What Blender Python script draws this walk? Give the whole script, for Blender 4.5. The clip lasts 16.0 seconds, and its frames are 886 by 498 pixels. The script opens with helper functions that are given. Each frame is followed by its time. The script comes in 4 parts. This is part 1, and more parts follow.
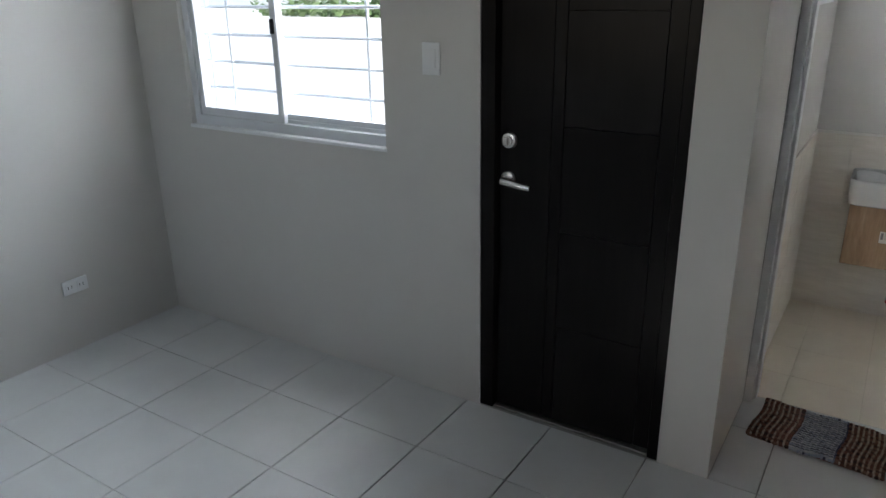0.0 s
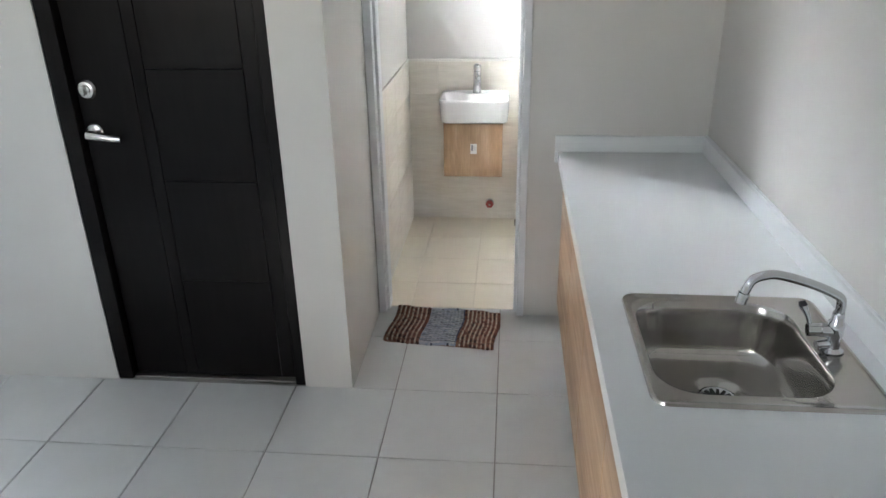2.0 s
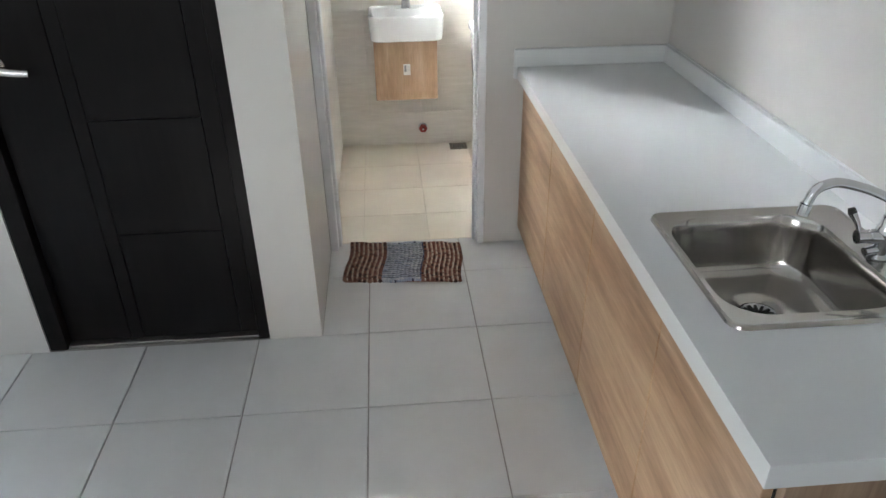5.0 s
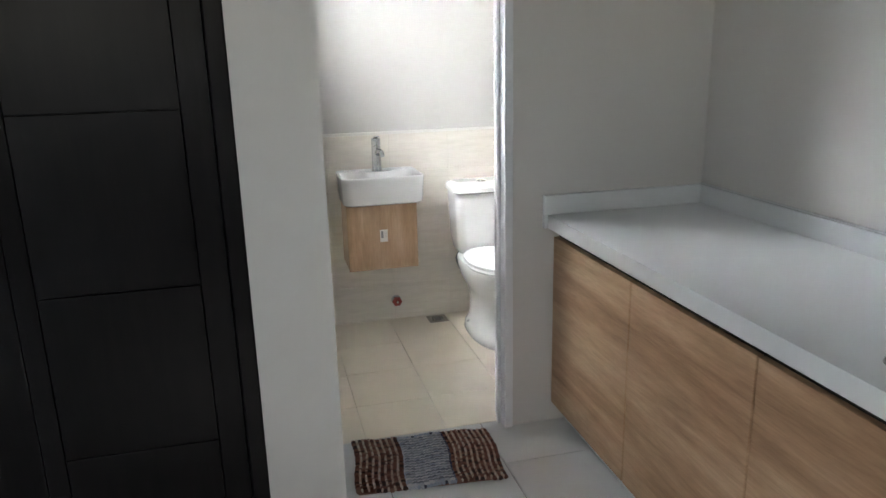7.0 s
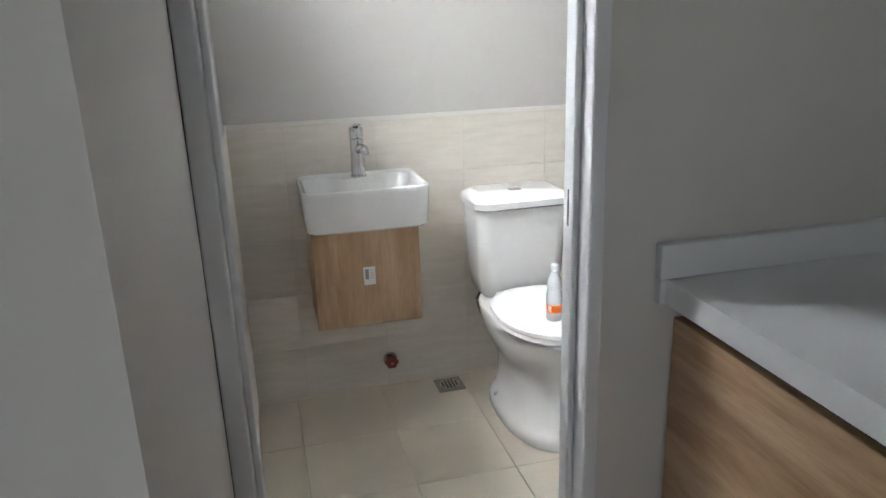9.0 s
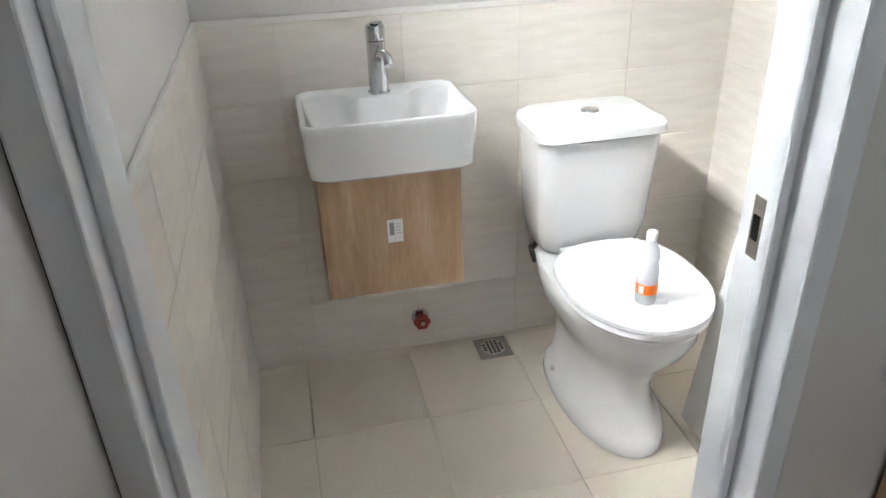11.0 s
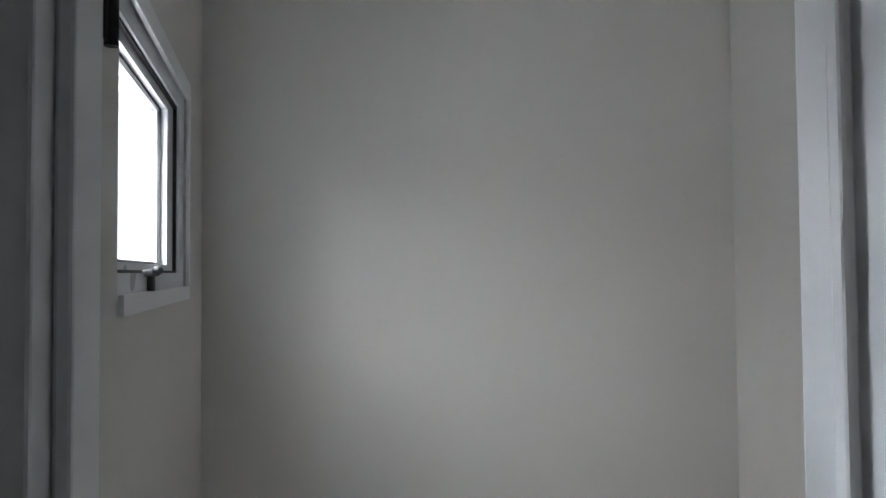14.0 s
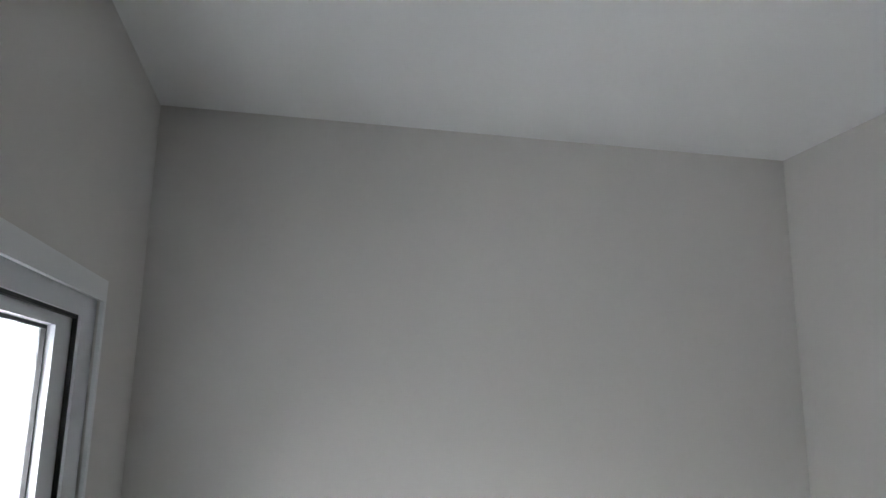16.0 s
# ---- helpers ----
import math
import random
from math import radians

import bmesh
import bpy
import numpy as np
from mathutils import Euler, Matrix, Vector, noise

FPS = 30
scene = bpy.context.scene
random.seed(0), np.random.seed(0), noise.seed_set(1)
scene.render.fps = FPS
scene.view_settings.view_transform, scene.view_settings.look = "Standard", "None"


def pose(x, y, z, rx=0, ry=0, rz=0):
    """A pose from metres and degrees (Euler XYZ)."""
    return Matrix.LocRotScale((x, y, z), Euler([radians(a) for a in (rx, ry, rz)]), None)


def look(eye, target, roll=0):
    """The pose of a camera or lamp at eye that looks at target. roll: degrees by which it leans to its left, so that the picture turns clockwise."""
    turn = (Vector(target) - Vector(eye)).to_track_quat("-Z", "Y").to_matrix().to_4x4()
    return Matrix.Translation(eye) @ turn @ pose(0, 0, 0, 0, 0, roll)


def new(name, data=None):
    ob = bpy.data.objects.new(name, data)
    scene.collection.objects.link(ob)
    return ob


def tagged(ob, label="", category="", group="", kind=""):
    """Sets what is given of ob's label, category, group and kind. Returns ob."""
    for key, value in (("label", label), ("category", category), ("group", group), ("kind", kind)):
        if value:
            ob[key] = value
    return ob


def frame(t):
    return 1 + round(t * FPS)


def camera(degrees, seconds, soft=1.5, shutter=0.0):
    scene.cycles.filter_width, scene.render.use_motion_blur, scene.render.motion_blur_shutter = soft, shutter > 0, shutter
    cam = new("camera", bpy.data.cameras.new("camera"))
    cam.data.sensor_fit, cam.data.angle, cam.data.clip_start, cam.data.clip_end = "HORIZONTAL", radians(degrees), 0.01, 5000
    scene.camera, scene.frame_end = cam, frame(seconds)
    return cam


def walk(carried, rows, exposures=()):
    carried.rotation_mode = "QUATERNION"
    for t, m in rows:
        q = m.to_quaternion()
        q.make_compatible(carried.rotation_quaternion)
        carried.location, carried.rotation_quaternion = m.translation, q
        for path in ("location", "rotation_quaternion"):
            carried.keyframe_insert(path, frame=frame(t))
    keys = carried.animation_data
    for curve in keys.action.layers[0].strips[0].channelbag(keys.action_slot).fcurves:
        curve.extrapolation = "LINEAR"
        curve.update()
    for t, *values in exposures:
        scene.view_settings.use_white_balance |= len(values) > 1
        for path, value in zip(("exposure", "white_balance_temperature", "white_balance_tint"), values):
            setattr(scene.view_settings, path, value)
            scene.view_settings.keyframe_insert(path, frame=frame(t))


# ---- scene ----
cam = camera(63.4, 16.0, soft=1.5)
PATH = [
    (0, (0.215, -2.358, 1.722), (-0.808, -0.784, 1.032), -0.95),
    (0.3, (0.245, -2.352, 1.717), (-0.715, -0.760, 0.983), -1),
    (0.5, (0.262, -2.358, 1.706), (-0.650, -0.738, 0.962), -0.8),
    (1, (0.324, -2.341, 1.709), (-0.392, -0.638, 0.944), -0.65),
    (1.5, (0.366, -2.368, 1.676), (-0.124, -0.584, 0.916), -1),
    (2, (0.425, -2.335, 1.645), (0.248, -0.514, 0.838), -1),
    (2.5, (0.432, -2.346, 1.614), (0.475, -0.581, 0.674), -0.95),
    (3, (0.412, -2.343, 1.617), (0.512, -0.630, 0.589), -1.2),
    (3.5, (0.380, -2.317, 1.623), (0.480, -0.620, 0.570), -1.25),
    (3.7, (0.344, -2.303, 1.634), (0.449, -0.608, 0.577), -1.1),
    (5.8, (-0.079, -1.963, 1.419), (0.119, -0.135, 0.633), -0.8),
    (6, (-0.139, -1.902, 1.371), (0.119, -0.039, 0.691), -0.6),
    (6.5, (-0.265, -1.842, 1.364), (0.405, 1.700, 0.330), -1.2),
    (7, (-0.312, -1.634, 1.339), (0.529, 1.700, 0.404), -1.4),
    (7.5, (-0.238, -1.342, 1.347), (0.583, 1.700, 0.472), -1.4),
    (8, (-0.223, -1.048, 1.298), (0.503, 1.700, 0.517), -1.5),
    (8.5, (-0.168, -0.760, 1.270), (0.480, 1.700, 0.548), -1.3),
    (9, (-0.068, -0.487, 1.254), (0.482, 1.700, 0.554), -1.9),
    (11.5, (0.016, 0.154, 1.281), (0.371, 1.871, 0.316), -1.7),
    (12, (0.012, 0.158, 1.365), (0.409, 2.038, 0.791), -0.9),
    (12.5, (-0.001, 0.143, 1.427), (0.442, 2.085, 1.193), -1.0),
    (13, (0.004, 0.152, 1.560), (0.445, 2.100, 1.456), -0.1),
    (13.5, (0.016, 0.145, 1.613), (0.419, 2.095, 1.605), -1),
    (14, (0.007, 0.156, 1.670), (0.445, 2.101, 1.733), -0.4),
    (14.5, (0.035, 0.217, 1.690), (0.470, 2.162, 1.822), -0.1),
    (15, (0.068, 0.347, 1.741), (0.481, 2.300, 1.909), 0.1),
    (15.5, (0.085, 0.428, 1.784), (0.494, 2.378, 2.075), 0.4),
    (16, (0.117, 0.468, 1.876), (0.505, 2.411, 2.279), 1),
]
EXPOSURES = [(0, 0.55, 6150), (0.3, 1.05, 6150), (0.5, 1.5, 6150), (1.0, 1.95, 6150), (2, 2.0, 6150), (3.5, 2.0, 6180), (6, 1.8, 6230), (7.5, 1.1, 6230), (9, 0.9, 6200),
             (11.5, 1.36, 6180), (12, 0.86, 6150), (12.5, 0.22, 6080), (13, -0.15, 6050), (14.5, -0.43, 6050), (15.5, -0.34, 6050), (16, -0.2, 6050)]
walk(cam, [(t, look(e, a, r)) for t, e, a, r in PATH], [(t, stops, kelvin, 10) for t, stops, kelvin in EXPOSURES])

# ---- light ----
world = bpy.data.worlds.new("sky")
scene.world = world
world.use_nodes = True
_wn = world.node_tree.nodes
_sky = _wn.new("ShaderNodeTexSky")
_sky.sky_type = 'NISHITA'
_sky.sun_disc = False
SUN_EL, SUN_TURN = radians(28.5), radians(27)
_sky.sun_elevation = SUN_EL
_sky.sun_rotation = radians(180 + 27)
world.node_tree.links.new(_sky.outputs[0], _wn["Background"].inputs[0])
_wn["Background"].inputs[1].default_value = 0.15

_sun = bpy.data.lights.new("sun", 'SUN')
_sun.energy, _sun.angle, _sun.color = 5.0, radians(0.6), (1.0, 0.965, 0.91)
sun_way = Vector((math.sin(SUN_TURN) * math.cos(SUN_EL), math.cos(SUN_TURN) * math.cos(SUN_EL), -math.sin(SUN_EL)))
new("sun", _sun).matrix_world = look((0, 0, 0), tuple(sun_way))


def sky_lamp(name, eye, target, w, h, power, color=(0.87, 0.945, 1.0), spread=180):
    """Skylight that falls through one opening; spread: the cone's full angle."""
    li = bpy.data.lights.new(name, 'AREA')
    li.shape, li.size, li.size_y, li.energy, li.color, li.spread = 'RECTANGLE', w, h, power, color, radians(spread)
    new(name, li).matrix_world = look(eye, target)


sky_lamp("skylight_front", (-2.2, 1.5, 2.5), (-2.2, -0.6, 0.9), 2.9, 1.5, 120, (0.87, 0.945, 1.0))
sky_lamp("skylight_bath", (-0.80, 1.35, 1.85), (-0.17, 1.35, 1.86), 1.8, 1.6, 105, (0.98, 0.965, 0.945), 130)
sky_lamp("skylight_bath_side", (-0.95, 0.72, 2.52), (-0.17, 1.28, 1.84), 1.1, 1.1, 95, (0.98, 0.965, 0.945))
sky_lamp("skylight_bath_far", (-1.02, 2.05, 2.65), (-0.17, 1.28, 1.86), 1.0, 1.0, 70, (0.95, 0.965, 0.97), 90)
sky_lamp("skylight_bath_high", (-1.35, 1.3, 3.9), (-0.17, 1.29, 1.83), 2.2, 1.8, 400, (0.98, 0.965, 0.945), 80)
sky_lamp("skylight_rear", (-1.65, -4.45, 1.8), (-1.4, 0, 1.2), 1.3, 0.8, 6, (0.92, 0.96, 1.0))


# ---- materials ----
def nodes(name):
    m = bpy.data.materials.new(name)
    m.use_nodes = True
    nt = m.node_tree
    return m, nt, nt.nodes["Principled BSDF"]


def coords(nt, scale=(1, 1, 1), object_space=True):
    tc = nt.nodes.new("ShaderNodeTexCoord")
    mp = nt.nodes.new("ShaderNodeMapping")
    mp.inputs["Scale"].default_value = scale
    if object_space:
        nt.links.new(tc.outputs["Object"], mp.inputs[0])
    else:
        ge = nt.nodes.new("ShaderNodeNewGeometry")
        nt.links.new(ge.outputs["Position"], mp.inputs[0])
    return mp


def noise_tex(nt, mp, scale, detail=4, rough=0.55):
    n = nt.nodes.new("ShaderNodeTexNoise")
    n.inputs["Scale"].default_value, n.inputs["Detail"].default_value, n.inputs["Roughness"].default_value = scale, detail, rough
    nt.links.new(mp.outputs[0], n.inputs["Vector"])
    return n


def ramp(nt, src, stops):
    r = nt.nodes.new("ShaderNodeValToRGB")
    els = r.color_ramp.elements
    while len(els) < len(stops):
        els.new(0.5)
    for e, (p, c) in zip(els, stops):
        e.position, e.color = p, (*c, 1)
    nt.links.new(src, r.inputs[0])
    return r


def bump(nt, bsdf, src, strength, dist=0.002):
    b = nt.nodes.new("ShaderNodeBump")
    b.inputs["Strength"].default_value, b.inputs["Distance"].default_value = strength, dist
    nt.links.new(src, b.inputs["Height"])
    nt.links.new(b.outputs[0], bsdf.inputs["Normal"])


def mottled(name, a, b, scale=3.0, rough=0.5, fine=120, relief=0.15, metal=0.0, spread=(0.25, 0.75), coat=0.0, drift=0.08):
    """A surface whose colour drifts between a and b, with a fine relief."""
    m, nt, bs = nodes(name)
    mp = coords(nt, object_space=False)
    n = noise_tex(nt, mp, scale)
    r = ramp(nt, n.outputs[0], [(spread[0], a), (spread[1], b)])
    nt.links.new(r.outputs[0], bs.inputs["Base Color"])
    f = noise_tex(nt, mp, fine, 3)
    bump(nt, bs, f.outputs[0], relief)
    rr = nt.nodes.new("ShaderNodeMapRange")
    rr.inputs[3].default_value, rr.inputs[4].default_value = max(0.02, rough - drift), min(1, rough + drift)
    nt.links.new(n.outputs[0], rr.inputs[0])
    nt.links.new(rr.outputs[0], bs.inputs["Roughness"])
    bs.inputs["Metallic"].default_value = metal
    bs.inputs["Coat Weight"].default_value = coat
    return m


def wood(name, dark, mid, light, grain=(1, 1, 1), rough=0.45, coat=0.0, gloss=0.5):
    """Laminate with a long grain; the axis with the small scale is the grain's way."""
    m, nt, bs = nodes(name)
    mp = coords(nt, grain, object_space=False)
    big = noise_tex(nt, mp, 2.2, 3, 0.5)
    warp = nt.nodes.new("ShaderNodeVectorMath")
    warp.operation = 'MULTIPLY_ADD'
    warp.inputs[1].default_value = (0.34, 0.34, 0.34)
    nt.links.new(big.outputs["Color"], warp.inputs[0])
    nt.links.new(mp.outputs[0], warp.inputs[2])
    fine = nt.nodes.new("ShaderNodeTexNoise")
    fine.inputs["Scale"].default_value, fine.inputs["Detail"].default_value, fine.inputs["Roughness"].default_value = 5.5, 7, 0.62
    nt.links.new(warp.outputs[0], fine.inputs["Vector"])
    broad = nt.nodes.new("ShaderNodeTexNoise")
    broad.inputs["Scale"].default_value, broad.inputs["Detail"].default_value = 1.7, 2
    nt.links.new(warp.outputs[0], broad.inputs["Vector"])
    figure = nt.nodes.new("ShaderNodeMix")
    figure.inputs[0].default_value = 0.45
    nt.links.new(fine.outputs[0], figure.inputs[2])
    nt.links.new(broad.outputs[0], figure.inputs[3])
    r = ramp(nt, figure.outputs[0], [(0.34, dark), (0.49, mid), (0.62, light)])
    fibre = noise_tex(nt, mp, 40, 3)
    mix = nt.nodes.new("ShaderNodeMix")
    mix.data_type, mix.blend_type = 'RGBA', 'MULTIPLY'
    mix.inputs["Factor"].default_value = 0.5
    g = ramp(nt, fibre.outputs[0], [(0.3, (0.72, 0.7, 0.68)), (0.6, (1, 1, 1))])
    nt.links.new(r.outputs[0], mix.inputs["A"])
    nt.links.new(g.outputs[0], mix.inputs["B"])
    nt.links.new(mix.outputs["Result"], bs.inputs["Base Color"])
    bs.inputs["Roughness"].default_value = rough
    bs.inputs["Specular IOR Level"].default_value = gloss
    bs.inputs["Coat Weight"].default_value = coat
    bump(nt, bs, fibre.outputs[0], 0.12, 0.001)
    return m


def tile_mat(name, a, b, rough, veins=None):
    """Glazed ceramic: each tile a touch different, clouded, with faint veins."""
    m, nt, bs = nodes(name)
    mp = coords(nt, veins or (1, 1, 1), object_space=False)
    n = noise_tex(nt, mp, 3.5, 6, 0.6)
    r = ramp(nt, n.outputs[0], [(0.3, a), (0.7, b)])
    info = nt.nodes.new("ShaderNodeObjectInfo")
    mr = nt.nodes.new("ShaderNodeMapRange")
    mr.inputs[3].default_value, mr.inputs[4].default_value = 0.985, 1.01
    nt.links.new(info.outputs["Random"], mr.inputs[0])
    mul = nt.nodes.new("ShaderNodeVectorMath")
    mul.operation = 'SCALE'
    nt.links.new(r.outputs[0], mul.inputs[0])
    nt.links.new(mr.outputs[0], mul.inputs["Scale"])
    nt.links.new(mul.outputs[0], bs.inputs["Base Color"])
    mp2 = coords(nt, object_space=False)
    wob = noise_tex(nt, mp2, 9, 2)
    bump(nt, bs, wob.outputs[0], 0.06, 0.004)
    smear = noise_tex(nt, mp2, 2.3, 4)
    rr = nt.nodes.new("ShaderNodeMapRange")
    rr.inputs[3].default_value, rr.inputs[4].default_value = rough - 0.07, rough + 0.12
    nt.links.new(smear.outputs[0], rr.inputs[0])
    nt.links.new(rr.outputs[0], bs.inputs["Roughness"])
    return m


def plain(name, col, rough=0.4, metal=0.0, transmission=0.0, ior=1.45, coat=0.0):
    m, nt, bs = nodes(name)
    bs.inputs["Base Color"].default_value = (*col, 1)
    bs.inputs["Roughness"].default_value, bs.inputs["Metallic"].default_value = rough, metal
    bs.inputs["Transmission Weight"].default_value, bs.inputs["IOR"].default_value = transmission, ior
    bs.inputs["Coat Weight"].default_value = coat
    return m


def brushed(name, col, rough, way=(1, 60, 60)):
    m, nt, bs = nodes(name)
    bs.inputs["Metallic"].default_value = 1
    mp = coords(nt, way)
    n = noise_tex(nt, mp, 20, 4)
    r = ramp(nt, n.outputs[0], [(0.3, tuple(c * 0.95 for c in col)), (0.7, col)])
    nt.links.new(r.outputs[0], bs.inputs["Base Color"])
    rr = nt.nodes.new("ShaderNodeMapRange")
    rr.inputs[3].default_value, rr.inputs[4].default_value = rough - 0.03, rough + 0.03
    nt.links.new(n.outputs[0], rr.inputs[0])
    nt.links.new(rr.outputs[0], bs.inputs["Roughness"])
    return m


def yarn(name, stops):
    """Cotton stitches, each of its own colour."""
    m, nt, bs = nodes(name)
    ge = nt.nodes.new("ShaderNodeNewGeometry")
    r = ramp(nt, ge.outputs["Random Per Island"], stops)
    r.color_ramp.interpolation = 'CONSTANT'
    nt.links.new(r.outputs[0], bs.inputs["Base Color"])
    bs.inputs["Roughness"].default_value = 0.95
    mp = coords(nt)
    bump(nt, bs, noise_tex(nt, mp, 600, 2).outputs[0], 0.5, 0.001)
    return m


PAINT = mottled("wall_paint", (0.585, 0.570, 0.543), (0.615, 0.600, 0.573), 1.3, 0.55, 260, 0.10)
CEIL = mottled("ceiling_paint", (0.82, 0.83, 0.83), (0.86, 0.87, 0.87), 1.1, 0.7, 200, 0.08)
GROUT = mottled("grout", (0.26, 0.25, 0.24), (0.37, 0.36, 0.34), 9, 0.9, 300, 0.3)
GROUT_SAND = mottled("sand_grout", (0.60, 0.54, 0.44), (0.68, 0.62, 0.52), 9, 0.9, 300, 0.3)
GROUT_PALE = mottled("pale_grout", (0.71, 0.67, 0.60), (0.79, 0.75, 0.68), 9, 0.9, 300, 0.3)
FLOOR_TILE = tile_mat("floor_tile", (0.56, 0.565, 0.56), (0.62, 0.625, 0.62), 0.3)
BATH_TILE = tile_mat("bath_floor_tile", (0.71, 0.645, 0.54), (0.78, 0.715, 0.61), 0.33)
WALL_TILE = tile_mat("bath_wall_tile", (0.73, 0.685, 0.61), (0.83, 0.785, 0.715), 0.3, (2.2, 2.2, 16))
TRIM_CREAM = mottled("tile_trim", (0.77, 0.75, 0.71), (0.82, 0.80, 0.76), 5, 0.35, 100, 0.02)
WHITE = mottled("white_trim", (0.74, 0.75, 0.76), (0.8, 0.81, 0.82), 2, 0.4, 200, 0.04)
GREY_TRIM = mottled("frame_enamel", (0.70, 0.715, 0.73), (0.76, 0.775, 0.79), 2.5, 0.35, 160, 0.05)
ALU = mottled("white_aluminium", (0.64, 0.66, 0.69), (0.70, 0.72, 0.75), 2, 0.3, 200, 0.02)
# white bars seen from their shaded side; that shade is in this grey-blue
GRILLE = mottled("shaded_grille_enamel", (0.50, 0.53, 0.57), (0.56, 0.59, 0.63), 3, 0.4, 160, 0.05)
RUBBER = plain("black_gasket", (0.012, 0.012, 0.013), 0.6)
DOOR_DARK = wood("espresso_door", (0.0040, 0.0031, 0.0031), (0.0056, 0.0044, 0.0043), (0.0078, 0.0061, 0.0059), (9, 9, 0.8), 0.34, 0.0, 0.13)
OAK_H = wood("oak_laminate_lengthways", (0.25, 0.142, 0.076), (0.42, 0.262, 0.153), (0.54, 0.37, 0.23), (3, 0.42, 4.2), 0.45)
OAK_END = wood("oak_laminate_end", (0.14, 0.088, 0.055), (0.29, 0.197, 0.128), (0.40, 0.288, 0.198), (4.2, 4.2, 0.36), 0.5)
OAK_V = wood("oak_laminate_upright", (0.30, 0.175, 0.095), (0.46, 0.30, 0.18), (0.56, 0.39, 0.26), (4.5, 4.5, 0.5), 0.5)
# near-black colour that stands in for the shade in narrow gaps
SHADOW_GAP = plain("painted_gap_shade", (0.02, 0.017, 0.015), 0.8)
COUNTER = mottled("solid_surface", (0.675, 0.695, 0.70), (0.685, 0.705, 0.71), 1.2, 0.3, 300, 0.01, drift=0.02)
STEEL = brushed("brushed_steel", (0.48, 0.46, 0.435), 0.15, (2, 30, 30))
STEEL_DARK = plain("drain_hole", (0.01, 0.01, 0.01), 0.5)
CHROME = plain("chrome", (0.58, 0.59, 0.61), 0.08, 1.0)
NICKEL = plain("satin_nickel", (0.68, 0.66, 0.63), 0.27, 1.0)
CERAMIC = mottled("vitreous_china", (0.81, 0.815, 0.81), (0.83, 0.835, 0.83), 2, 0.12, 20, 0.005, coat=0.3, drift=0.02)
SEAT_PLASTIC = mottled("toilet_seat_plastic", (0.82, 0.83, 0.84), (0.84, 0.85, 0.86), 3, 0.2, 80, 0.005, drift=0.02)
PLASTIC = plain("white_plastic", (0.78, 0.79, 0.80), 0.35)
PLASTIC_GREY = plain("grey_plastic", (0.52, 0.54, 0.56), 0.4)
RED = mottled("red_valve_enamel", (0.26, 0.03, 0.02), (0.38, 0.05, 0.03), 60, 0.4, 200, 0.2)
PAPER = plain("paper_sticker", (0.8, 0.8, 0.78), 0.7)
INK = plain("printed_ink", (0.27, 0.28, 0.30), 0.7)
WORN_STRIP = plain("worn_metal_strip", (0.28, 0.27, 0.25), 0.45, 1.0)
GLASS = plain("window_glass", (1, 1, 1), 0.0, 0, 1.0, 1.45)
PET = plain("clear_bottle_plastic", (0.86, 0.89, 0.92), 0.05)
PET.node_tree.nodes["Principled BSDF"].inputs["Alpha"].default_value = 0.42
ORANGE = plain("orange_label", (0.85, 0.19, 0.02), 0.45)
PAINTED_LEAF = mottled("door_leaf_enamel", (0.76, 0.76, 0.75), (0.8, 0.8, 0.79), 2, 0.12, 60, 0.01, coat=0.4)
HOSE = plain("braided_hose", (0.05, 0.05, 0.055), 0.45)
CONCRETE = mottled("pale_concrete", (0.60, 0.59, 0.56), (0.70, 0.69, 0.66), 0.6, 0.9, 30, 0.3)
LEAF = mottled("leaf_green", (0.05, 0.10, 0.025), (0.12, 0.20, 0.05), 1.2, 0.6, 40, 0.1)
LEAF_FAR = mottled("sunlit_shrub_green", (0.10, 0.17, 0.06), (0.22, 0.30, 0.12), 0.5, 0.6, 40, 0.1)
YARN_CREAM = yarn("rug_yarn_cream", [(0.0, (0.46, 0.35, 0.28)), (0.4, (0.38, 0.26, 0.20)), (0.65, (0.52, 0.44, 0.37)), (0.88, (0.16, 0.08, 0.06))])
YARN_BROWN = yarn("rug_yarn_brown", [(0.0, (0.125, 0.05, 0.034)), (0.35, (0.17, 0.072, 0.05)), (0.6, (0.05, 0.026, 0.022)), (0.85, (0.22, 0.12, 0.085))])
YARN_BLUE = yarn("rug_yarn_blue", [(0.0, (0.36, 0.38, 0.42)), (0.35, (0.42, 0.44, 0.47)), (0.7, (0.47, 0.48, 0.50)), (0.93, (0.3, 0.33, 0.4))])
YARN_SLATE = yarn("rug_yarn_slate", [(0.0, (0.16, 0.175, 0.21)), (0.4, (0.22, 0.235, 0.27)), (0.8, (0.27, 0.285, 0.32))])
YARN_EDGE = yarn("rug_yarn_edge", [(0.0, (0.30, 0.34, 0.42)), (0.55, (0.06, 0.065, 0.10)), (0.8, (0.40, 0.43, 0.48))])
YARN_NAVY = yarn("rug_yarn_navy", [(0.0, (0.035, 0.04, 0.085)), (0.4, (0.06, 0.065, 0.09)), (0.8, (0.14, 0.16, 0.22))])


# ---- mesh helpers ----
def part(name, bm, material, parent=None, label="", smooth=False):
    me = bpy.data.meshes.new(name)
    bm.to_mesh(me)
    bm.free()
    me.materials.append(material)
    if smooth:
        me.shade_smooth()
        me.set_sharp_from_angle(angle=radians(38))
    ob = new(name, me)
    if parent is not None:
        ob.parent = parent
    if label:
        ob["label"] = label
    return ob


def thing(name, label, category, group="", kind=""):
    return tagged(new(name), label, category, group, kind)


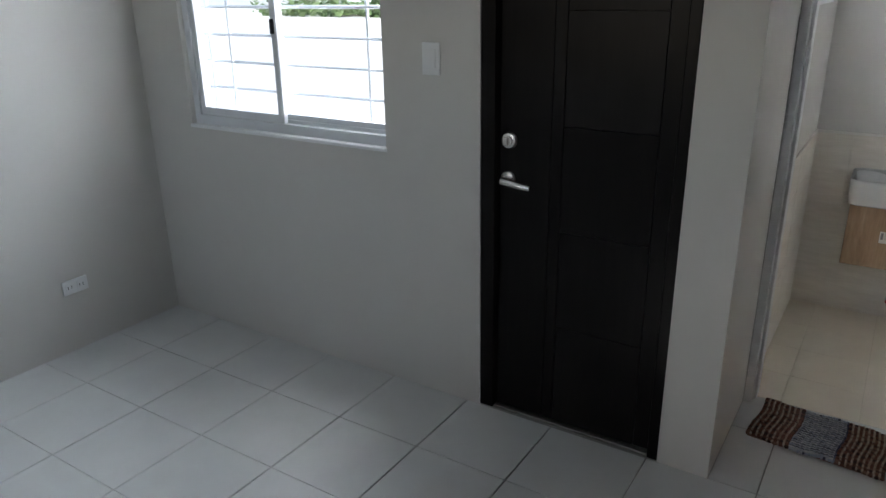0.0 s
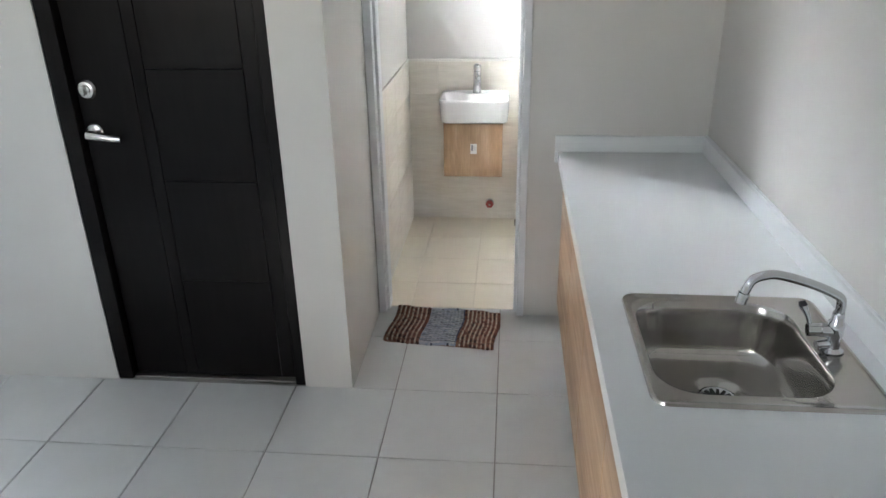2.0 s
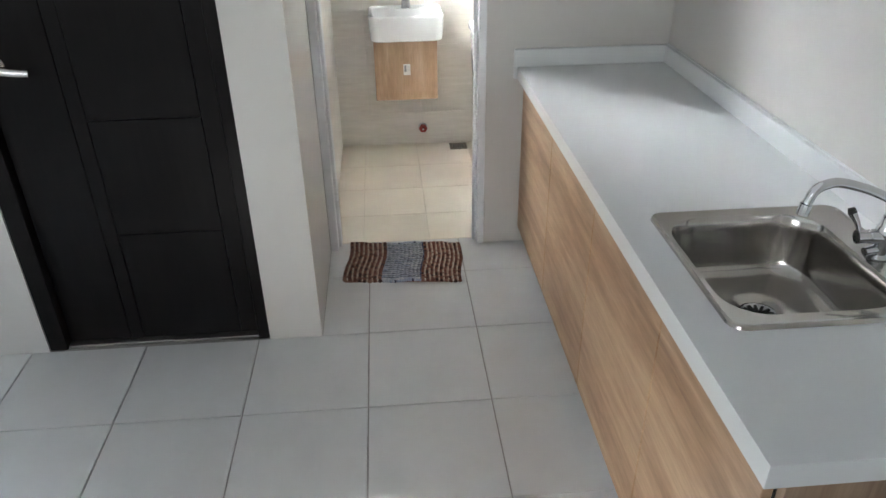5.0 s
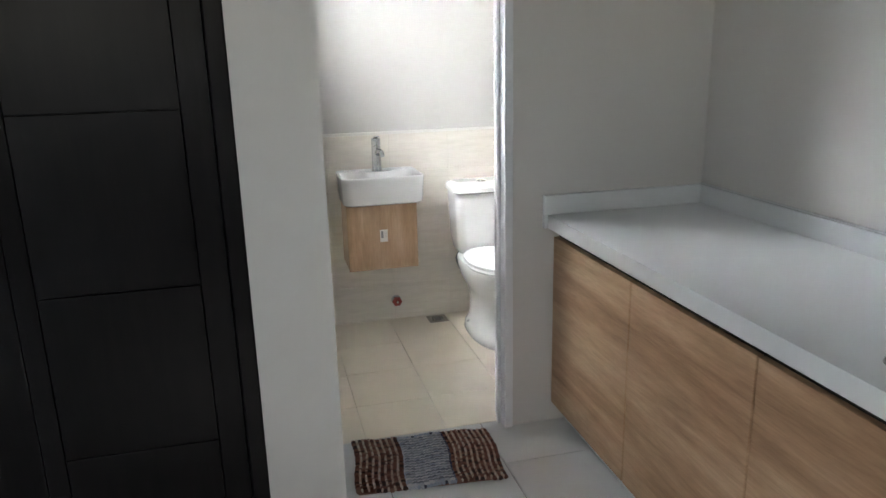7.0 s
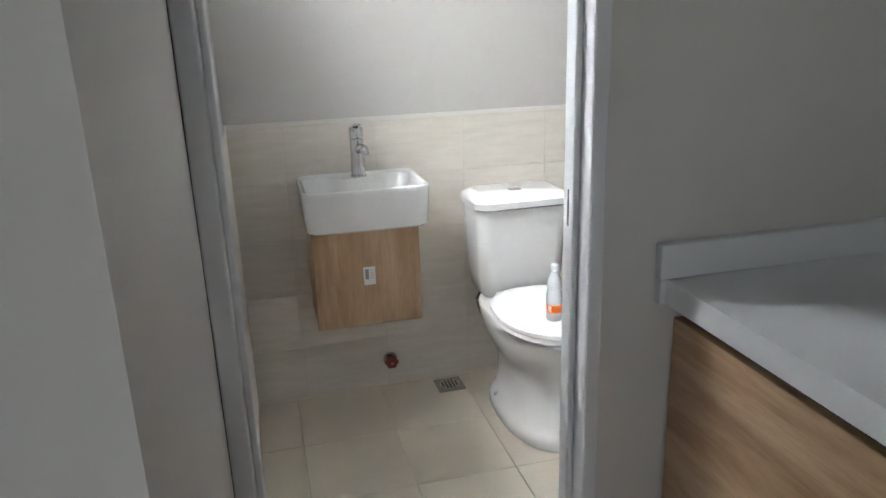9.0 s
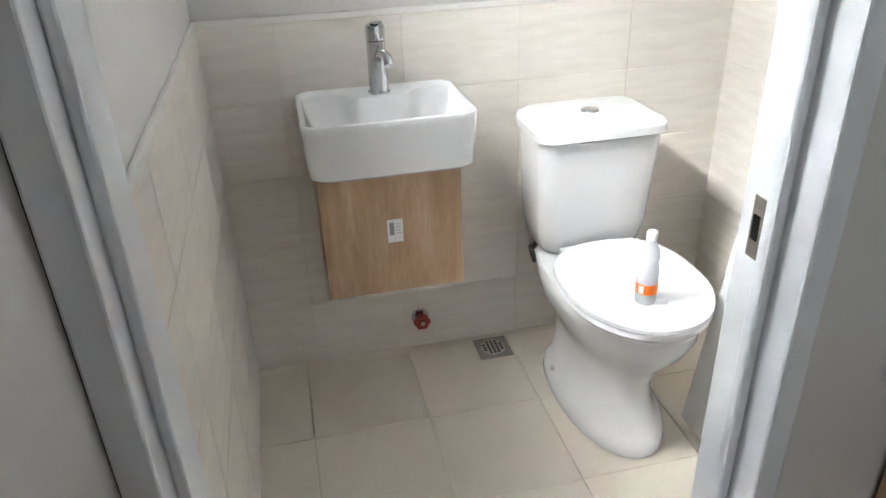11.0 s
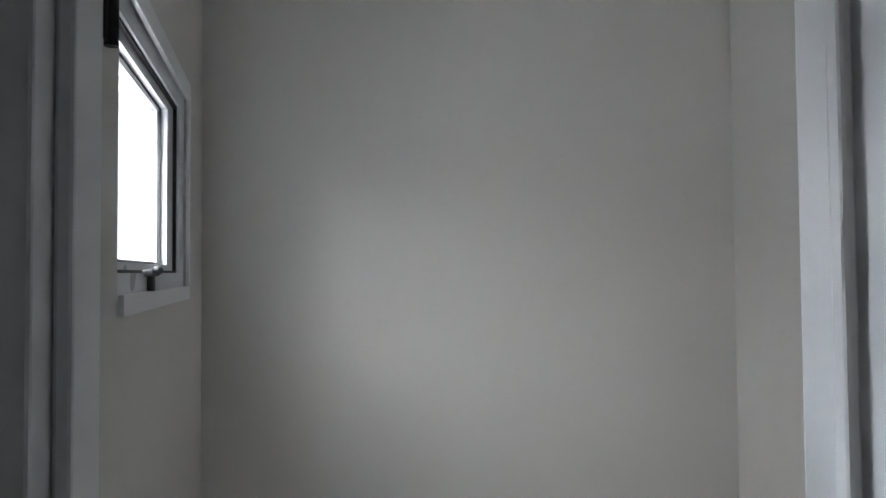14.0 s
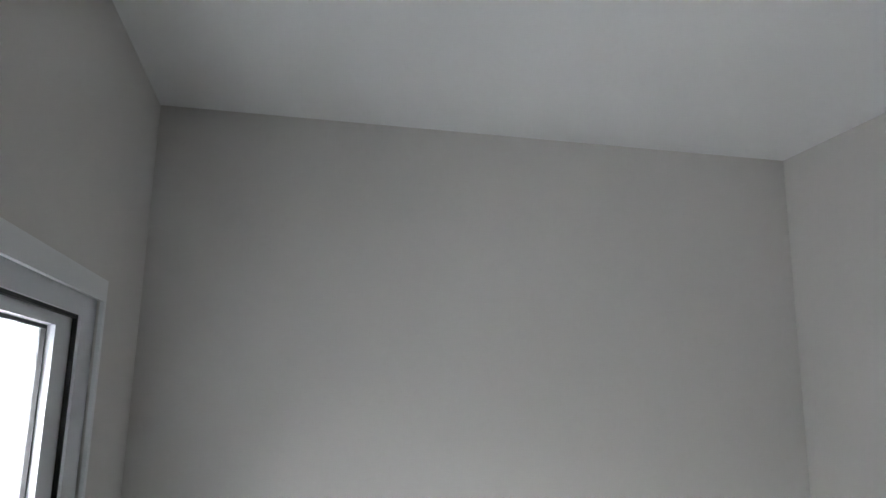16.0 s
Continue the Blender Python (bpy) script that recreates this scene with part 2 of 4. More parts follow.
def box(a, b, bevel=0.0, seg=2, bm=None):
    """A box between two corners, its edges eased; added to bm if there is one."""
    t = bmesh.new()
    bmesh.ops.create_cube(t, size=1)
    for v in t.verts:
        v.co = Vector([(a[i] + b[i]) / 2 + v.co[i] * (b[i] - a[i]) for i in range(3)])
    if bevel:
        bmesh.ops.bevel(t, geom=t.edges[:], offset=bevel, segments=seg, affect='EDGES', profile=0.5)
    if bm is None:
        return t
    return join(bm, t)


def join(bm, t):
    me = bpy.data.meshes.new("tmp")
    t.to_mesh(me)
    t.free()
    bm.from_mesh(me)
    bpy.data.meshes.remove(me)
    return bm


def lathe(profile, n=28, bm=None, m=None):
    """Turns (radius, height) points round z."""
    t = bmesh.new()
    rings = []
    for r, z in profile:
        if r < 1e-5:
            rings.append([t.verts.new((0, 0, z))])
        else:
            rings.append([t.verts.new((r * math.cos(2 * math.pi * i / n), r * math.sin(2 * math.pi * i / n), z)) for i in range(n)])
    for p, q in zip(rings, rings[1:]):
        for i in range(n):
            j = (i + 1) % n
            if len(p) == 1 and len(q) > 1:
                t.faces.new((p[0], q[j], q[i]))
            elif len(q) == 1 and len(p) > 1:
                t.faces.new((p[i], p[j], q[0]))
            elif len(p) > 1:
                t.faces.new((p[i], p[j], q[j], q[i]))
    bmesh.ops.recalc_face_normals(t, faces=t.faces[:])
    if m is not None:
        bmesh.ops.transform(t, matrix=m, verts=t.verts[:])
    return t if bm is None else join(bm, t)


def tube(points, radius, n=14, bm=None):
    """A round pipe along points; radius may be one number or one per point."""
    pts = [Vector(p) for p in points]
    rad = radius if isinstance(radius, (list, tuple)) else [radius] * len(pts)
    t = bmesh.new()
    rings = []
    side = None
    for i, p in enumerate(pts):
        d = (pts[min(i + 1, len(pts) - 1)] - pts[max(i - 1, 0)]).normalized()
        if side is None:
            side = d.orthogonal().normalized()
        side = (side - d * side.dot(d)).normalized()
        up = d.cross(side)
        rings.append([t.verts.new(p + rad[i] * (side * math.cos(2 * math.pi * k / n) + up * math.sin(2 * math.pi * k / n))) for k in range(n)])
    for a, b in zip(rings, rings[1:]):
        for k in range(n):
            t.faces.new((a[k], a[(k + 1) % n], b[(k + 1) % n], b[k]))
    t.faces.new(rings[0][::-1])
    t.faces.new(rings[-1])
    bmesh.ops.recalc_face_normals(t, faces=t.faces[:])
    return t if bm is None else join(bm, t)


def spline(points, steps=8):
    """Points along a smooth curve through the given ones."""
    p = [Vector(q) for q in points]
    p = [2 * p[0] - p[1]] + p + [2 * p[-1] - p[-2]]
    out = []
    for i in range(1, len(p) - 2):
        for s in range(steps):
            t = s / steps
            out.append(0.5 * ((2 * p[i]) + (p[i + 1] - p[i - 1]) * t + (2 * p[i - 1] - 5 * p[i] + 4 * p[i + 1] - p[i + 2]) * t * t
                              + (3 * p[i] - p[i - 1] - 3 * p[i + 1] + p[i + 2]) * t ** 3))
    out.append(p[-2])
    return out


def round_rect(x0, y0, x1, y1, r, z, n=6):
    """A ring of points: a rectangle with rounded corners."""
    out = []
    for cx, cy, a0 in ((x1 - r, y1 - r, 0), (x0 + r, y1 - r, 90), (x0 + r, y0 + r, 180), (x1 - r, y0 + r, 270)):
        for i in range(n + 1):
            a = radians(a0 + 90 * i / n)
            out.append((cx + r * math.cos(a), cy + r * math.sin(a), z))
    return out


def loft(rings, cap_first=True, cap_last=True):
    """A skin over rings of the same number of points."""
    t = bmesh.new()
    vs = [[t.verts.new(p) for p in ring] for ring in rings]
    for a, b in zip(vs, vs[1:]):
        n = len(a)
        for k in range(n):
            t.faces.new((a[k], a[(k + 1) % n], b[(k + 1) % n], b[k]))
    if cap_first:
        t.faces.new(vs[0][::-1])
    if cap_last:
        t.faces.new(vs[-1])
    bmesh.ops.recalc_face_normals(t, faces=t.faces[:])
    return t


def wall_mesh(axis, u0, u1, z0, z1, d0, d1, holes=()):
    """A wall with thickness d0 to d1 and openings (u0, u1, z0, z1) right through it. axis: the way in which it runs."""
    us = sorted({u0, u1, *[h[0] for h in holes], *[h[1] for h in holes]})
    zs = sorted({z0, z1, *[h[2] for h in holes], *[h[3] for h in holes]})
    us = [u for u in us if u0 <= u <= u1]
    zs = [z for z in zs if z0 <= z <= z1]

    def solid(i, j):
        if not (0 <= i < len(us) - 1 and 0 <= j < len(zs) - 1):
            return False
        cu, cz = (us[i] + us[i + 1]) / 2, (zs[j] + zs[j + 1]) / 2
        return not any(h[0] < cu < h[1] and h[2] < cz < h[3] for h in holes)

    t = bmesh.new()
    made = {}

    def vert(u, d, z):
        key = (round(u, 5), round(d, 5), round(z, 5))
        if key not in made:
            made[key] = t.verts.new((u, d, z) if axis == "x" else (d, u, z))
        return made[key]

    for i in range(len(us) - 1):
        for j in range(len(zs) - 1):
            if not solid(i, j):
                continue
            a, b, c, e = us[i], us[i + 1], zs[j], zs[j + 1]
            for d in (d0, d1):
                t.faces.new([vert(a, d, c), vert(b, d, c), vert(b, d, e), vert(a, d, e)])
            for (di, dj), (p, q) in (((-1, 0), ((a, c), (a, e))), ((1, 0), ((b, c), (b, e))), ((0, -1), ((a, c), (b, c))), ((0, 1), ((a, e), (b, e)))):
                if not solid(i + di, j + dj):
                    t.faces.new([vert(p[0], d0, p[1]), vert(q[0], d0, q[1]), vert(q[0], d1, q[1]), vert(p[0], d1, p[1])])
    bmesh.ops.recalc_face_normals(t, faces=t.faces[:])
    return t


def structure(name, bm, mat, label, category):
    return tagged(part(name, bm, mat), label, category, kind="structure")


# ---- measures of the house ----
CEIL_Z = 2.425
X_LEFT, X_RIGHT, Y_REAR = -3.157, 1.24, -4.08
X_NOOK = -0.172           # inner face of the wall beside the nook and the bathroom
Y_BATH, Y_BATH_IN, Y_BACK = 0.637, 0.735, 1.88
X_BATH_R = 1.205
WIN = (-2.815, -1.592, 1.085, 2.12)
DOOR = (-1.14, -0.36, -0.2, 2.12)
BATH_DOOR = (X_NOOK, 0.508, -0.2, 2.10)
BATH_WIN = (1.018, 1.603, 1.640, 2.008)
STRIKE_Z = 0.925          # latch height on the bathroom frame
REAR_WIN = (-2.45, -0.75, 1.5, 2.1)
TILE = 0.40

# ---- large structure ----
structure("ground", box((-400, -400, -0.32), (400, 400, -0.22)), CONCRETE, "pale sunlit concrete ground outside the house", "ground")
structure("wall_front", wall_mesh("x", X_LEFT - 0.1, X_NOOK, -0.22, CEIL_Z, 0.0, 0.14, (WIN, DOOR)), PAINT, "warm grey painted wall with window and entrance door", "wall")
structure("wall_nook", wall_mesh("y", 0.14, Y_BACK, -0.22, CEIL_Z, X_NOOK - 0.12, X_NOOK, (BATH_WIN,)), PAINT, "warm grey painted wall beside nook and bathroom", "wall")
structure("wall_bath_front", wall_mesh("x", X_NOOK, X_RIGHT, -0.22, CEIL_Z, Y_BATH, Y_BATH_IN, (BATH_DOOR,)), PAINT, "warm grey painted wall with the bathroom doorway", "wall")
structure("wall_right", wall_mesh("y", Y_REAR, Y_BACK, -0.22, CEIL_Z, X_RIGHT, X_RIGHT + 0.12), PAINT, "warm grey painted wall behind the kitchen counter", "wall")
structure("wall_bath_right", box((X_BATH_R, Y_BATH_IN + 0.001, -0.2), (X_RIGHT - 0.001, Y_BACK - 0.001, CEIL_Z)), PAINT, "warm grey painted bathroom side wall", "wall")
structure("wall_back", box((X_NOOK - 0.12, Y_BACK, -0.22), (X_RIGHT + 0.12, Y_BACK + 0.12, CEIL_Z)), PAINT, "warm grey painted bathroom end wall", "wall")
structure("wall_left", box((X_LEFT - 0.1, Y_REAR, -0.22), (X_LEFT, 0.0, CEIL_Z)), PAINT, "warm grey painted living room side wall", "wall")
structure("wall_rear", wall_mesh("x", X_LEFT - 0.1, X_RIGHT + 0.12, -0.22, CEIL_Z, Y_REAR - 0.12, Y_REAR, (REAR_WIN,)), PAINT, "plain painted rear wall with a window", "wall")
structure("ceiling", box((X_LEFT - 0.1, Y_REAR - 0.12, CEIL_Z), (X_RIGHT + 0.12, 0.14, CEIL_Z + 0.1)), CEIL, "flat white painted living room ceiling", "ceiling")
structure("ceiling_bath", box((X_NOOK - 0.12, 0.14, CEIL_Z), (X_RIGHT + 0.12, Y_BACK + 0.12, CEIL_Z + 0.1)), CEIL, "flat white painted bathroom ceiling", "ceiling")
structure("roof", box((X_LEFT - 0.5, Y_REAR - 0.14, CEIL_Z + 0.101), (X_RIGHT + 0.5, 0.30, CEIL_Z + 0.34)), CONCRETE, "flat pale roof slab over the house", "roof")
floor = structure("floor", box((X_LEFT - 0.1, Y_REAR - 0.1, -0.2), (X_RIGHT + 0.1, Y_BATH + 0.05, -0.006)), GROUT, "pale grey square ceramic tiles with dark grout", "floor")
bath_floor = structure("floor_bath", box((X_NOOK - 0.1, Y_BATH + 0.05, -0.2), (X_RIGHT + 0.1, Y_BACK + 0.1, -0.007)), GROUT_SAND, "cream square ceramic bathroom floor tiles", "floor")


# ---- entrance door ----
def entrance_door():
    d = tagged(new("door_1"), "closed dark espresso panelled wooden entrance door", "door", kind="structure")
    x0, x1, _, top = DOOR
    jamb = box((x0, 0.004, 0.0), (x0 + 0.062, 0.13, top), 0.004)
    part("jamb", jamb, DOOR_DARK, d)
    part("jamb", box((x1 - 0.042, 0.004, 0.0), (x1, 0.13, top), 0.004), DOOR_DARK, d)
    part("head", box((x0 + 0.062, 0.004, top - 0.05), (x1 - 0.042, 0.13, top), 0.004), DOOR_DARK, d)
    a, b = x0 + 0.066, x1 - 0.046
    leaf = part("leaf", box((a, 0.052, 0.012), (b, 0.086, top - 0.054)), DOOR_DARK, d)
    g = 0.0022
    s1, s2, s3 = -0.862, -0.815, b - 0.062
    for p, q in ((a, s1 - g), (s1, s2 - g), (s3, b)):
        part("stile", box((p, 0.040, 0.012), (q, 0.0515, top - 0.054), 0.0012), DOOR_DARK, leaf)
    zs = [0.012, 0.435, 0.835, 1.235, 1.635, top - 0.054]
    for p, q in zip(zs, zs[1:]):
        part("panel", box((s2, 0.040, p + (g if p > 0.1 else 0)), (s3 - g, 0.0515, q), 0.0012), DOOR_DARK, leaf)
    part("stop", box((a - 0.003, 0.0865, 0.012), (a + 0.014, 0.129, top - 0.051)), DOOR_DARK, d)
    part("stop", box((b - 0.014, 0.0865, 0.012), (b + 0.003, 0.129, top - 0.051)), DOOR_DARK, d)
    part("stop", box((a + 0.0145, 0.0865, top - 0.068), (b - 0.0145, 0.129, top - 0.051)), DOOR_DARK, d)
    part("threshold", box((x0 + 0.062, 0.012, 0.0), (x1 - 0.042, 0.13, 0.011), 0.003), WORN_STRIP, d, "worn metal threshold strip")
    turn = Matrix.Rotation(radians(90), 4, 'X')
    xk, zk = -1.037, 1.016
    lev = part("door_handle", lathe([(0.0, 0.0), (0.032, 0.0), (0.033, 0.004), (0.029, 0.010), (0.014, 0.013), (0.012, 0.045), (0.0, 0.046)],
                                    m=Matrix.Translation((xk, 0.040, zk)) @ turn), NICKEL, d, "satin nickel lever handle", True)
    arm = spline([(xk - 0.006, -0.004, zk), (xk + 0.03, -0.007, zk - 0.003), (xk + 0.075, -0.006, zk - 0.010), (xk + 0.112, -0.001, zk - 0.014)], 6)
    part("lever", tube(arm, [0.0155 - 0.0035 * i / len(arm) for i in range(len(arm))], 12), NICKEL, lev, smooth=True)
    bolt = part("deadbolt", lathe([(0.0, 0.0), (0.033, 0.0), (0.034, 0.005), (0.028, 0.015), (0.020, 0.017), (0.019, 0.024), (0.0, 0.025)],
                                  m=Matrix.Translation((xk + 0.004, 0.040, 1.168)) @ turn), NICKEL, d, "round satin nickel deadbolt", True)
    part("thumb_turn", box((xk - 0.002, 0.004, 1.152), (xk + 0.010, 0.017, 1.184), 0.003), NICKEL, bolt)


entrance_door()


# ---- living room window ----
def bar(p, q, r=0.006):
    return tube([p, q], r, 8)


def living_window():
    w = tagged(new("window_1"), "white aluminium sliding window with clear panes", "window", kind="structure")
    x0, x1, z0, z1 = WIN
    y0, y1 = 0.028, 0.098
    fr = wall_mesh("x", x0, x1, z0, z1, y0, y1, ((x0 + 0.04, x1 - 0.012, z0 + 0.045, z1 - 0.035),))
    part("window_frame", fr, ALU, w)
    part("track", box((x0 + 0.04, y0 + 0.03, z0 + 0.045), (x1 - 0.012, y0 + 0.036, z0 + 0.062)), ALU, w)
    part("window_sill", box((x0 - 0.004, -0.010, z0 - 0.014), (x1 + 0.004, 0.027, z0 + 0.002), 0.004), WHITE, w, "white painted sill strip")
    xm = -2.235
    for a, b, y, nm in ((x0 + 0.042, xm + 0.032, y0 + 0.008, "a"), (xm - 0.012, x1 - 0.014, y0 + 0.042, "b")):
        sash = part("sash", wall_mesh("x", a, b, z0 + 0.047, z1 - 0.037, y, y + 0.022, ((a + 0.03, b - 0.034, z0 + 0.085, z1 - 0.07),)), ALU, w)
        pane = part("pane", box((a + 0.028, y + 0.009, z0 + 0.083), (b - 0.032, y + 0.013, z1 - 0.068)), GLASS, sash)
        pane.visible_shadow = False
    part("sash_latch", box((xm + 0.002, y0 - 0.006, 1.53), (xm + 0.019, y0 + 0.009, 1.595), 0.003), RUBBER, w, "black sash latch")
    gr = thing("window_grille", "white painted steel window grille outside the glass", "grille")
    for k in range(8):
        z = z0 + 0.045 + 0.128 * k
        part("bar", bar((x0 + 0.02, 0.132, z), (x1 - 0.02, 0.132, z), 0.008), GRILLE, gr)
    for x in (x0 + 0.055, x0 + 0.20, x1 - 0.17, x1 - 0.03):
        part("bar", bar((x, 0.132, z0 + 0.002), (x, 0.132, z1 - 0.002), 0.008), GRILLE, gr)


living_window()


def rear_window():
    w = tagged(new("window_2"), "plain white aluminium window in the rear wall", "window", kind="structure")
    x0, x1, z0, z1 = REAR_WIN
    part("window_frame", wall_mesh("x", x0, x1, z0, z1, Y_REAR - 0.09, Y_REAR - 0.03,
                                   ((x0 + 0.04, x0 + 0.31, z0 + 0.04, z1 - 0.04), (x0 + 0.35, x1 - 0.04, z0 + 0.04, z1 - 0.04))), ALU, w)


rear_window()


# ---- bathroom doorway, without its leaf ----
def bath_doorway():
    d_frame = tagged(new("door_2"), "white enamelled bathroom door frame without its leaf", "door frame", kind="structure")
    x0, x1, _, top = BATH_DOOR
    xl, xr, ya, yb = x0 + 0.035, x1 - 0.032, 0.622, 0.7345
    j = part("jamb", box((x0 + 0.0015, ya, 0.0), (xl, yb, top), 0.003), GREY_TRIM, d_frame)
    part("stop", box((xl + 0.0005, 0.660, 0.0), (xl + 0.013, yb - 0.001, top - 0.0475), 0.003), GREY_TRIM, j)
    part("joint_shadow", box((x0 + 0.0002, ya + 0.004, 0.0), (x0 + 0.0013, yb, top)), SHADOW_GAP, j)
    j = part("jamb", box((xr, ya, 0.0), (x1 - 0.0005, yb, top), 0.004), GREY_TRIM, d_frame)
    part("stop", box((xr - 0.0145, 0.662, 0.0), (xr - 0.0005, 0.680, top - 0.0475), 0.004), GREY_TRIM, j)
    h = part("head", box((xl + 0.0005, ya, top - 0.034), (xr - 0.0005, yb, top), 0.003), GREY_TRIM, d_frame)
    part("stop", box((xl + 0.0005, 0.660, top - 0.047), (xr - 0.0005, 0.680, top - 0.0345), 0.003), GREY_TRIM, h)
    hg = part("hinge", tube([(-0.1215, 0.748, 1.846), (-0.1215, 0.748, 1.952)], 0.0055, 12), RUBBER, d_frame, "blackened steel barrel hinge", True)
    part("hinge_plate", box((-0.1245, 0.7350, 1.848), (-0.1225, 0.748, 1.950)), RUBBER, hg)
    st = part("strike_plate", box((xr - 0.0016, 0.694, STRIKE_Z - 0.035), (xr - 0.0001, 0.713, STRIKE_Z + 0.035), 0.0006), NICKEL, d_frame, "chrome strike plate")
    part("latch_hole", box((xr - 0.0024, 0.699, STRIKE_Z - 0.014), (xr - 0.0017, 0.709, STRIKE_Z + 0.014)), STEEL_DARK, st)


bath_doorway()


def leaning_door():
    d = thing("door_leaf", "unhung glossy white flush door leaf leaning on wall", "door leaf")
    lean = math.atan2(0.265, 2.03)
    m = pose(0.893, 0.78, 0.0, 0, math.degrees(lean), 0)
    bm = box((0.0, 0.0, 0.0), (0.035, 0.60, 2.04), 0.003)
    bmesh.ops.transform(bm, matrix=m, verts=bm.verts[:])
    dz = min(v.co.z for v in bm.verts)
    bmesh.ops.translate(bm, vec=(0, 0, -dz + 0.0005), verts=bm.verts[:])
    leaf = part("panel", bm, PAINTED_LEAF, d)
    for y0, y1 in ((0.0, 0.003), (0.597, 0.600)):
        e = box((0.006, y0 - 0.0016 if y0 < 0.1 else y0 + 0.0004, 0.004), (0.029, y1 - 0.0004 if y0 < 0.1 else y1 + 0.0016, 2.036))
        bmesh.ops.transform(e, matrix=Matrix.Translation((0, 0, -dz + 0.0005)) @ m, verts=e.verts[:])
        part("edge_band", e, WHITE, d)


leaning_door()


# ---- bathroom window ----
def bath_window():
    w = tagged(new("window_3"), "small white aluminium awning window with black gaskets", "window", kind="structure")
    y0, y1, z0, z1 = BATH_WIN
    xa = X_NOOK
    tr = 0.008
    part("casing", wall_mesh("y", y0 + 0.001, y1 + tr, z0 - 0.018, z1 + 0.026, xa + 0.001, xa + 0.007, ((y0 - 0.1, y1 - 0.004, z0 + 0.006, z1 - 0.006),)), WHITE, w, "white painted window edging")
    ye, za, zb = y1 - 0.069, z0 + 0.031, z1 - 0.033
    part("window_frame", wall_mesh("y", y0, y1, z0, z1, xa - 0.078, xa - 0.004, ((y0 - 0.1, ye, za, zb),)), ALU, w)
    part("gasket", wall_mesh("y", y0 + 0.001, ye, za, zb, xa - 0.014, xa - 0.008, ((y0 + 0.005, ye - 0.005, za + 0.004, zb - 0.005),)), RUBBER, w)
    s = part("sash", wall_mesh("y", y0 + 0.0015, ye - 0.0005, za + 0.0005, zb - 0.0005, xa - 0.060, xa - 0.0145, ((y0 + 0.03, ye - 0.068, za + 0.014, zb - 0.020),)), ALU, w)
    part("gasket", wall_mesh("y", y0 + 0.031, ye - 0.0685, za + 0.0145, zb - 0.0205, xa - 0.030, xa - 0.024, ((y0 + 0.034, ye - 0.0735, za + 0.018, zb - 0.025),)), RUBBER, s)
    pane = part("pane", box((xa - 0.036, y0 + 0.031, za + 0.0145), (xa - 0.032, ye - 0.0685, zb - 0.0205)), GLASS, s)
    pane.visible_shadow = False
    yc = 1.215
    h = part("handle", box((xa - 0.0075, yc - 0.014, z0 + 0.026), (xa + 0.007, yc + 0.050, z0 + 0.036), 0.004), RUBBER, w, "black cam handle", True)
    part("grip", box((xa - 0.002, yc - 0.008, z0 + 0.004), (xa + 0.007, yc + 0.010, z0 + 0.031), 0.003), RUBBER, h, smooth=True)
    part("knuckle", tube([(xa + 0.000, yc + 0.035, z0 + 0.032), (xa - 0.002, yc + 0.085, z0 + 0.035)], [0.006, 0.0075], 12), RUBBER, h, smooth=True)


bath_window()


# ---- switch, socket, ceiling rose ----
sw = thing("light_switch", "white rectangular wall switch plate beside the door", "switch")
part("plate", box((-1.395, -0.008, 1.398), (-1.314, -0.0005, 1.520), 0.003), PLASTIC, sw)
part("rocker", box((-1.358, -0.0115, 1.425), (-1.331, -0.0085, 1.495), 0.0012), PLASTIC, sw)
so = thing("wall_socket", "white double power socket low on painted wall", "socket")
part("plate", box((X_LEFT + 0.0005, -0.64, 0.298), (X_LEFT + 0.008, -0.508, 0.372), 0.003), PLASTIC, so)
for yy in (-0.605, -0.545):
    o = part("outlet", box((X_LEFT + 0.0085, yy - 0.021, 0.315), (X_LEFT + 0.011, yy + 0.021, 0.355), 0.001), PLASTIC, so)
    for k in (-0.009, 0.009):
        part("slot", box((X_LEFT + 0.0112, yy + k - 0.0015, 0.327), (X_LEFT + 0.0118, yy + k + 0.0015, 0.343)), STEEL_DARK, o)


# ---- kitchen counter ----
CT, CF, CN = 0.795, 0.632, -1.465   # top, front edge, near end


def cabinet_unit(y0, y1):
    c = thing("base_cabinet", "oak-look laminate base cabinet under the pale worktop", "cabinet", "kitchen base cabinets")
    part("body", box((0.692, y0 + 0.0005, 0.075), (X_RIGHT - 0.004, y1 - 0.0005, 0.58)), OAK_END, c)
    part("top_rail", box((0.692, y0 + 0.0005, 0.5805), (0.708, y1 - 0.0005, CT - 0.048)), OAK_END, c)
    part("door", box((0.660, y0 + 0.0028, 0.078), (0.679, y1 - 0.0028, CT - 0.082), 0.0015, 1), OAK_H, c)
    part("toe_kick", box((0.715, y0 + 0.0005, 0.0), (0.73, y1 - 0.0005, 0.0745)), GREY_TRIM, c)
    # added dark strips: shade under the worktop and between doors, as colour
    part("gap_shade_strip", box((0.681, y0 + 0.001, CT - 0.10), (0.690, y1 - 0.001, CT - 0.0485)), SHADOW_GAP, c)
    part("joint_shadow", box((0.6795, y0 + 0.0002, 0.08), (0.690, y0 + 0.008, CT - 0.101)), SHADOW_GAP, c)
    return c


edges = [0.632, 0.085, -0.45, -0.975, -1.428]
units = [cabinet_unit(b, a) for a, b in zip(edges, edges[1:])]
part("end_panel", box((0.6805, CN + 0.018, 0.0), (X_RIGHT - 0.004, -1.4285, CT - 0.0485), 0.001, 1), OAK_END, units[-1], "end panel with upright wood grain")


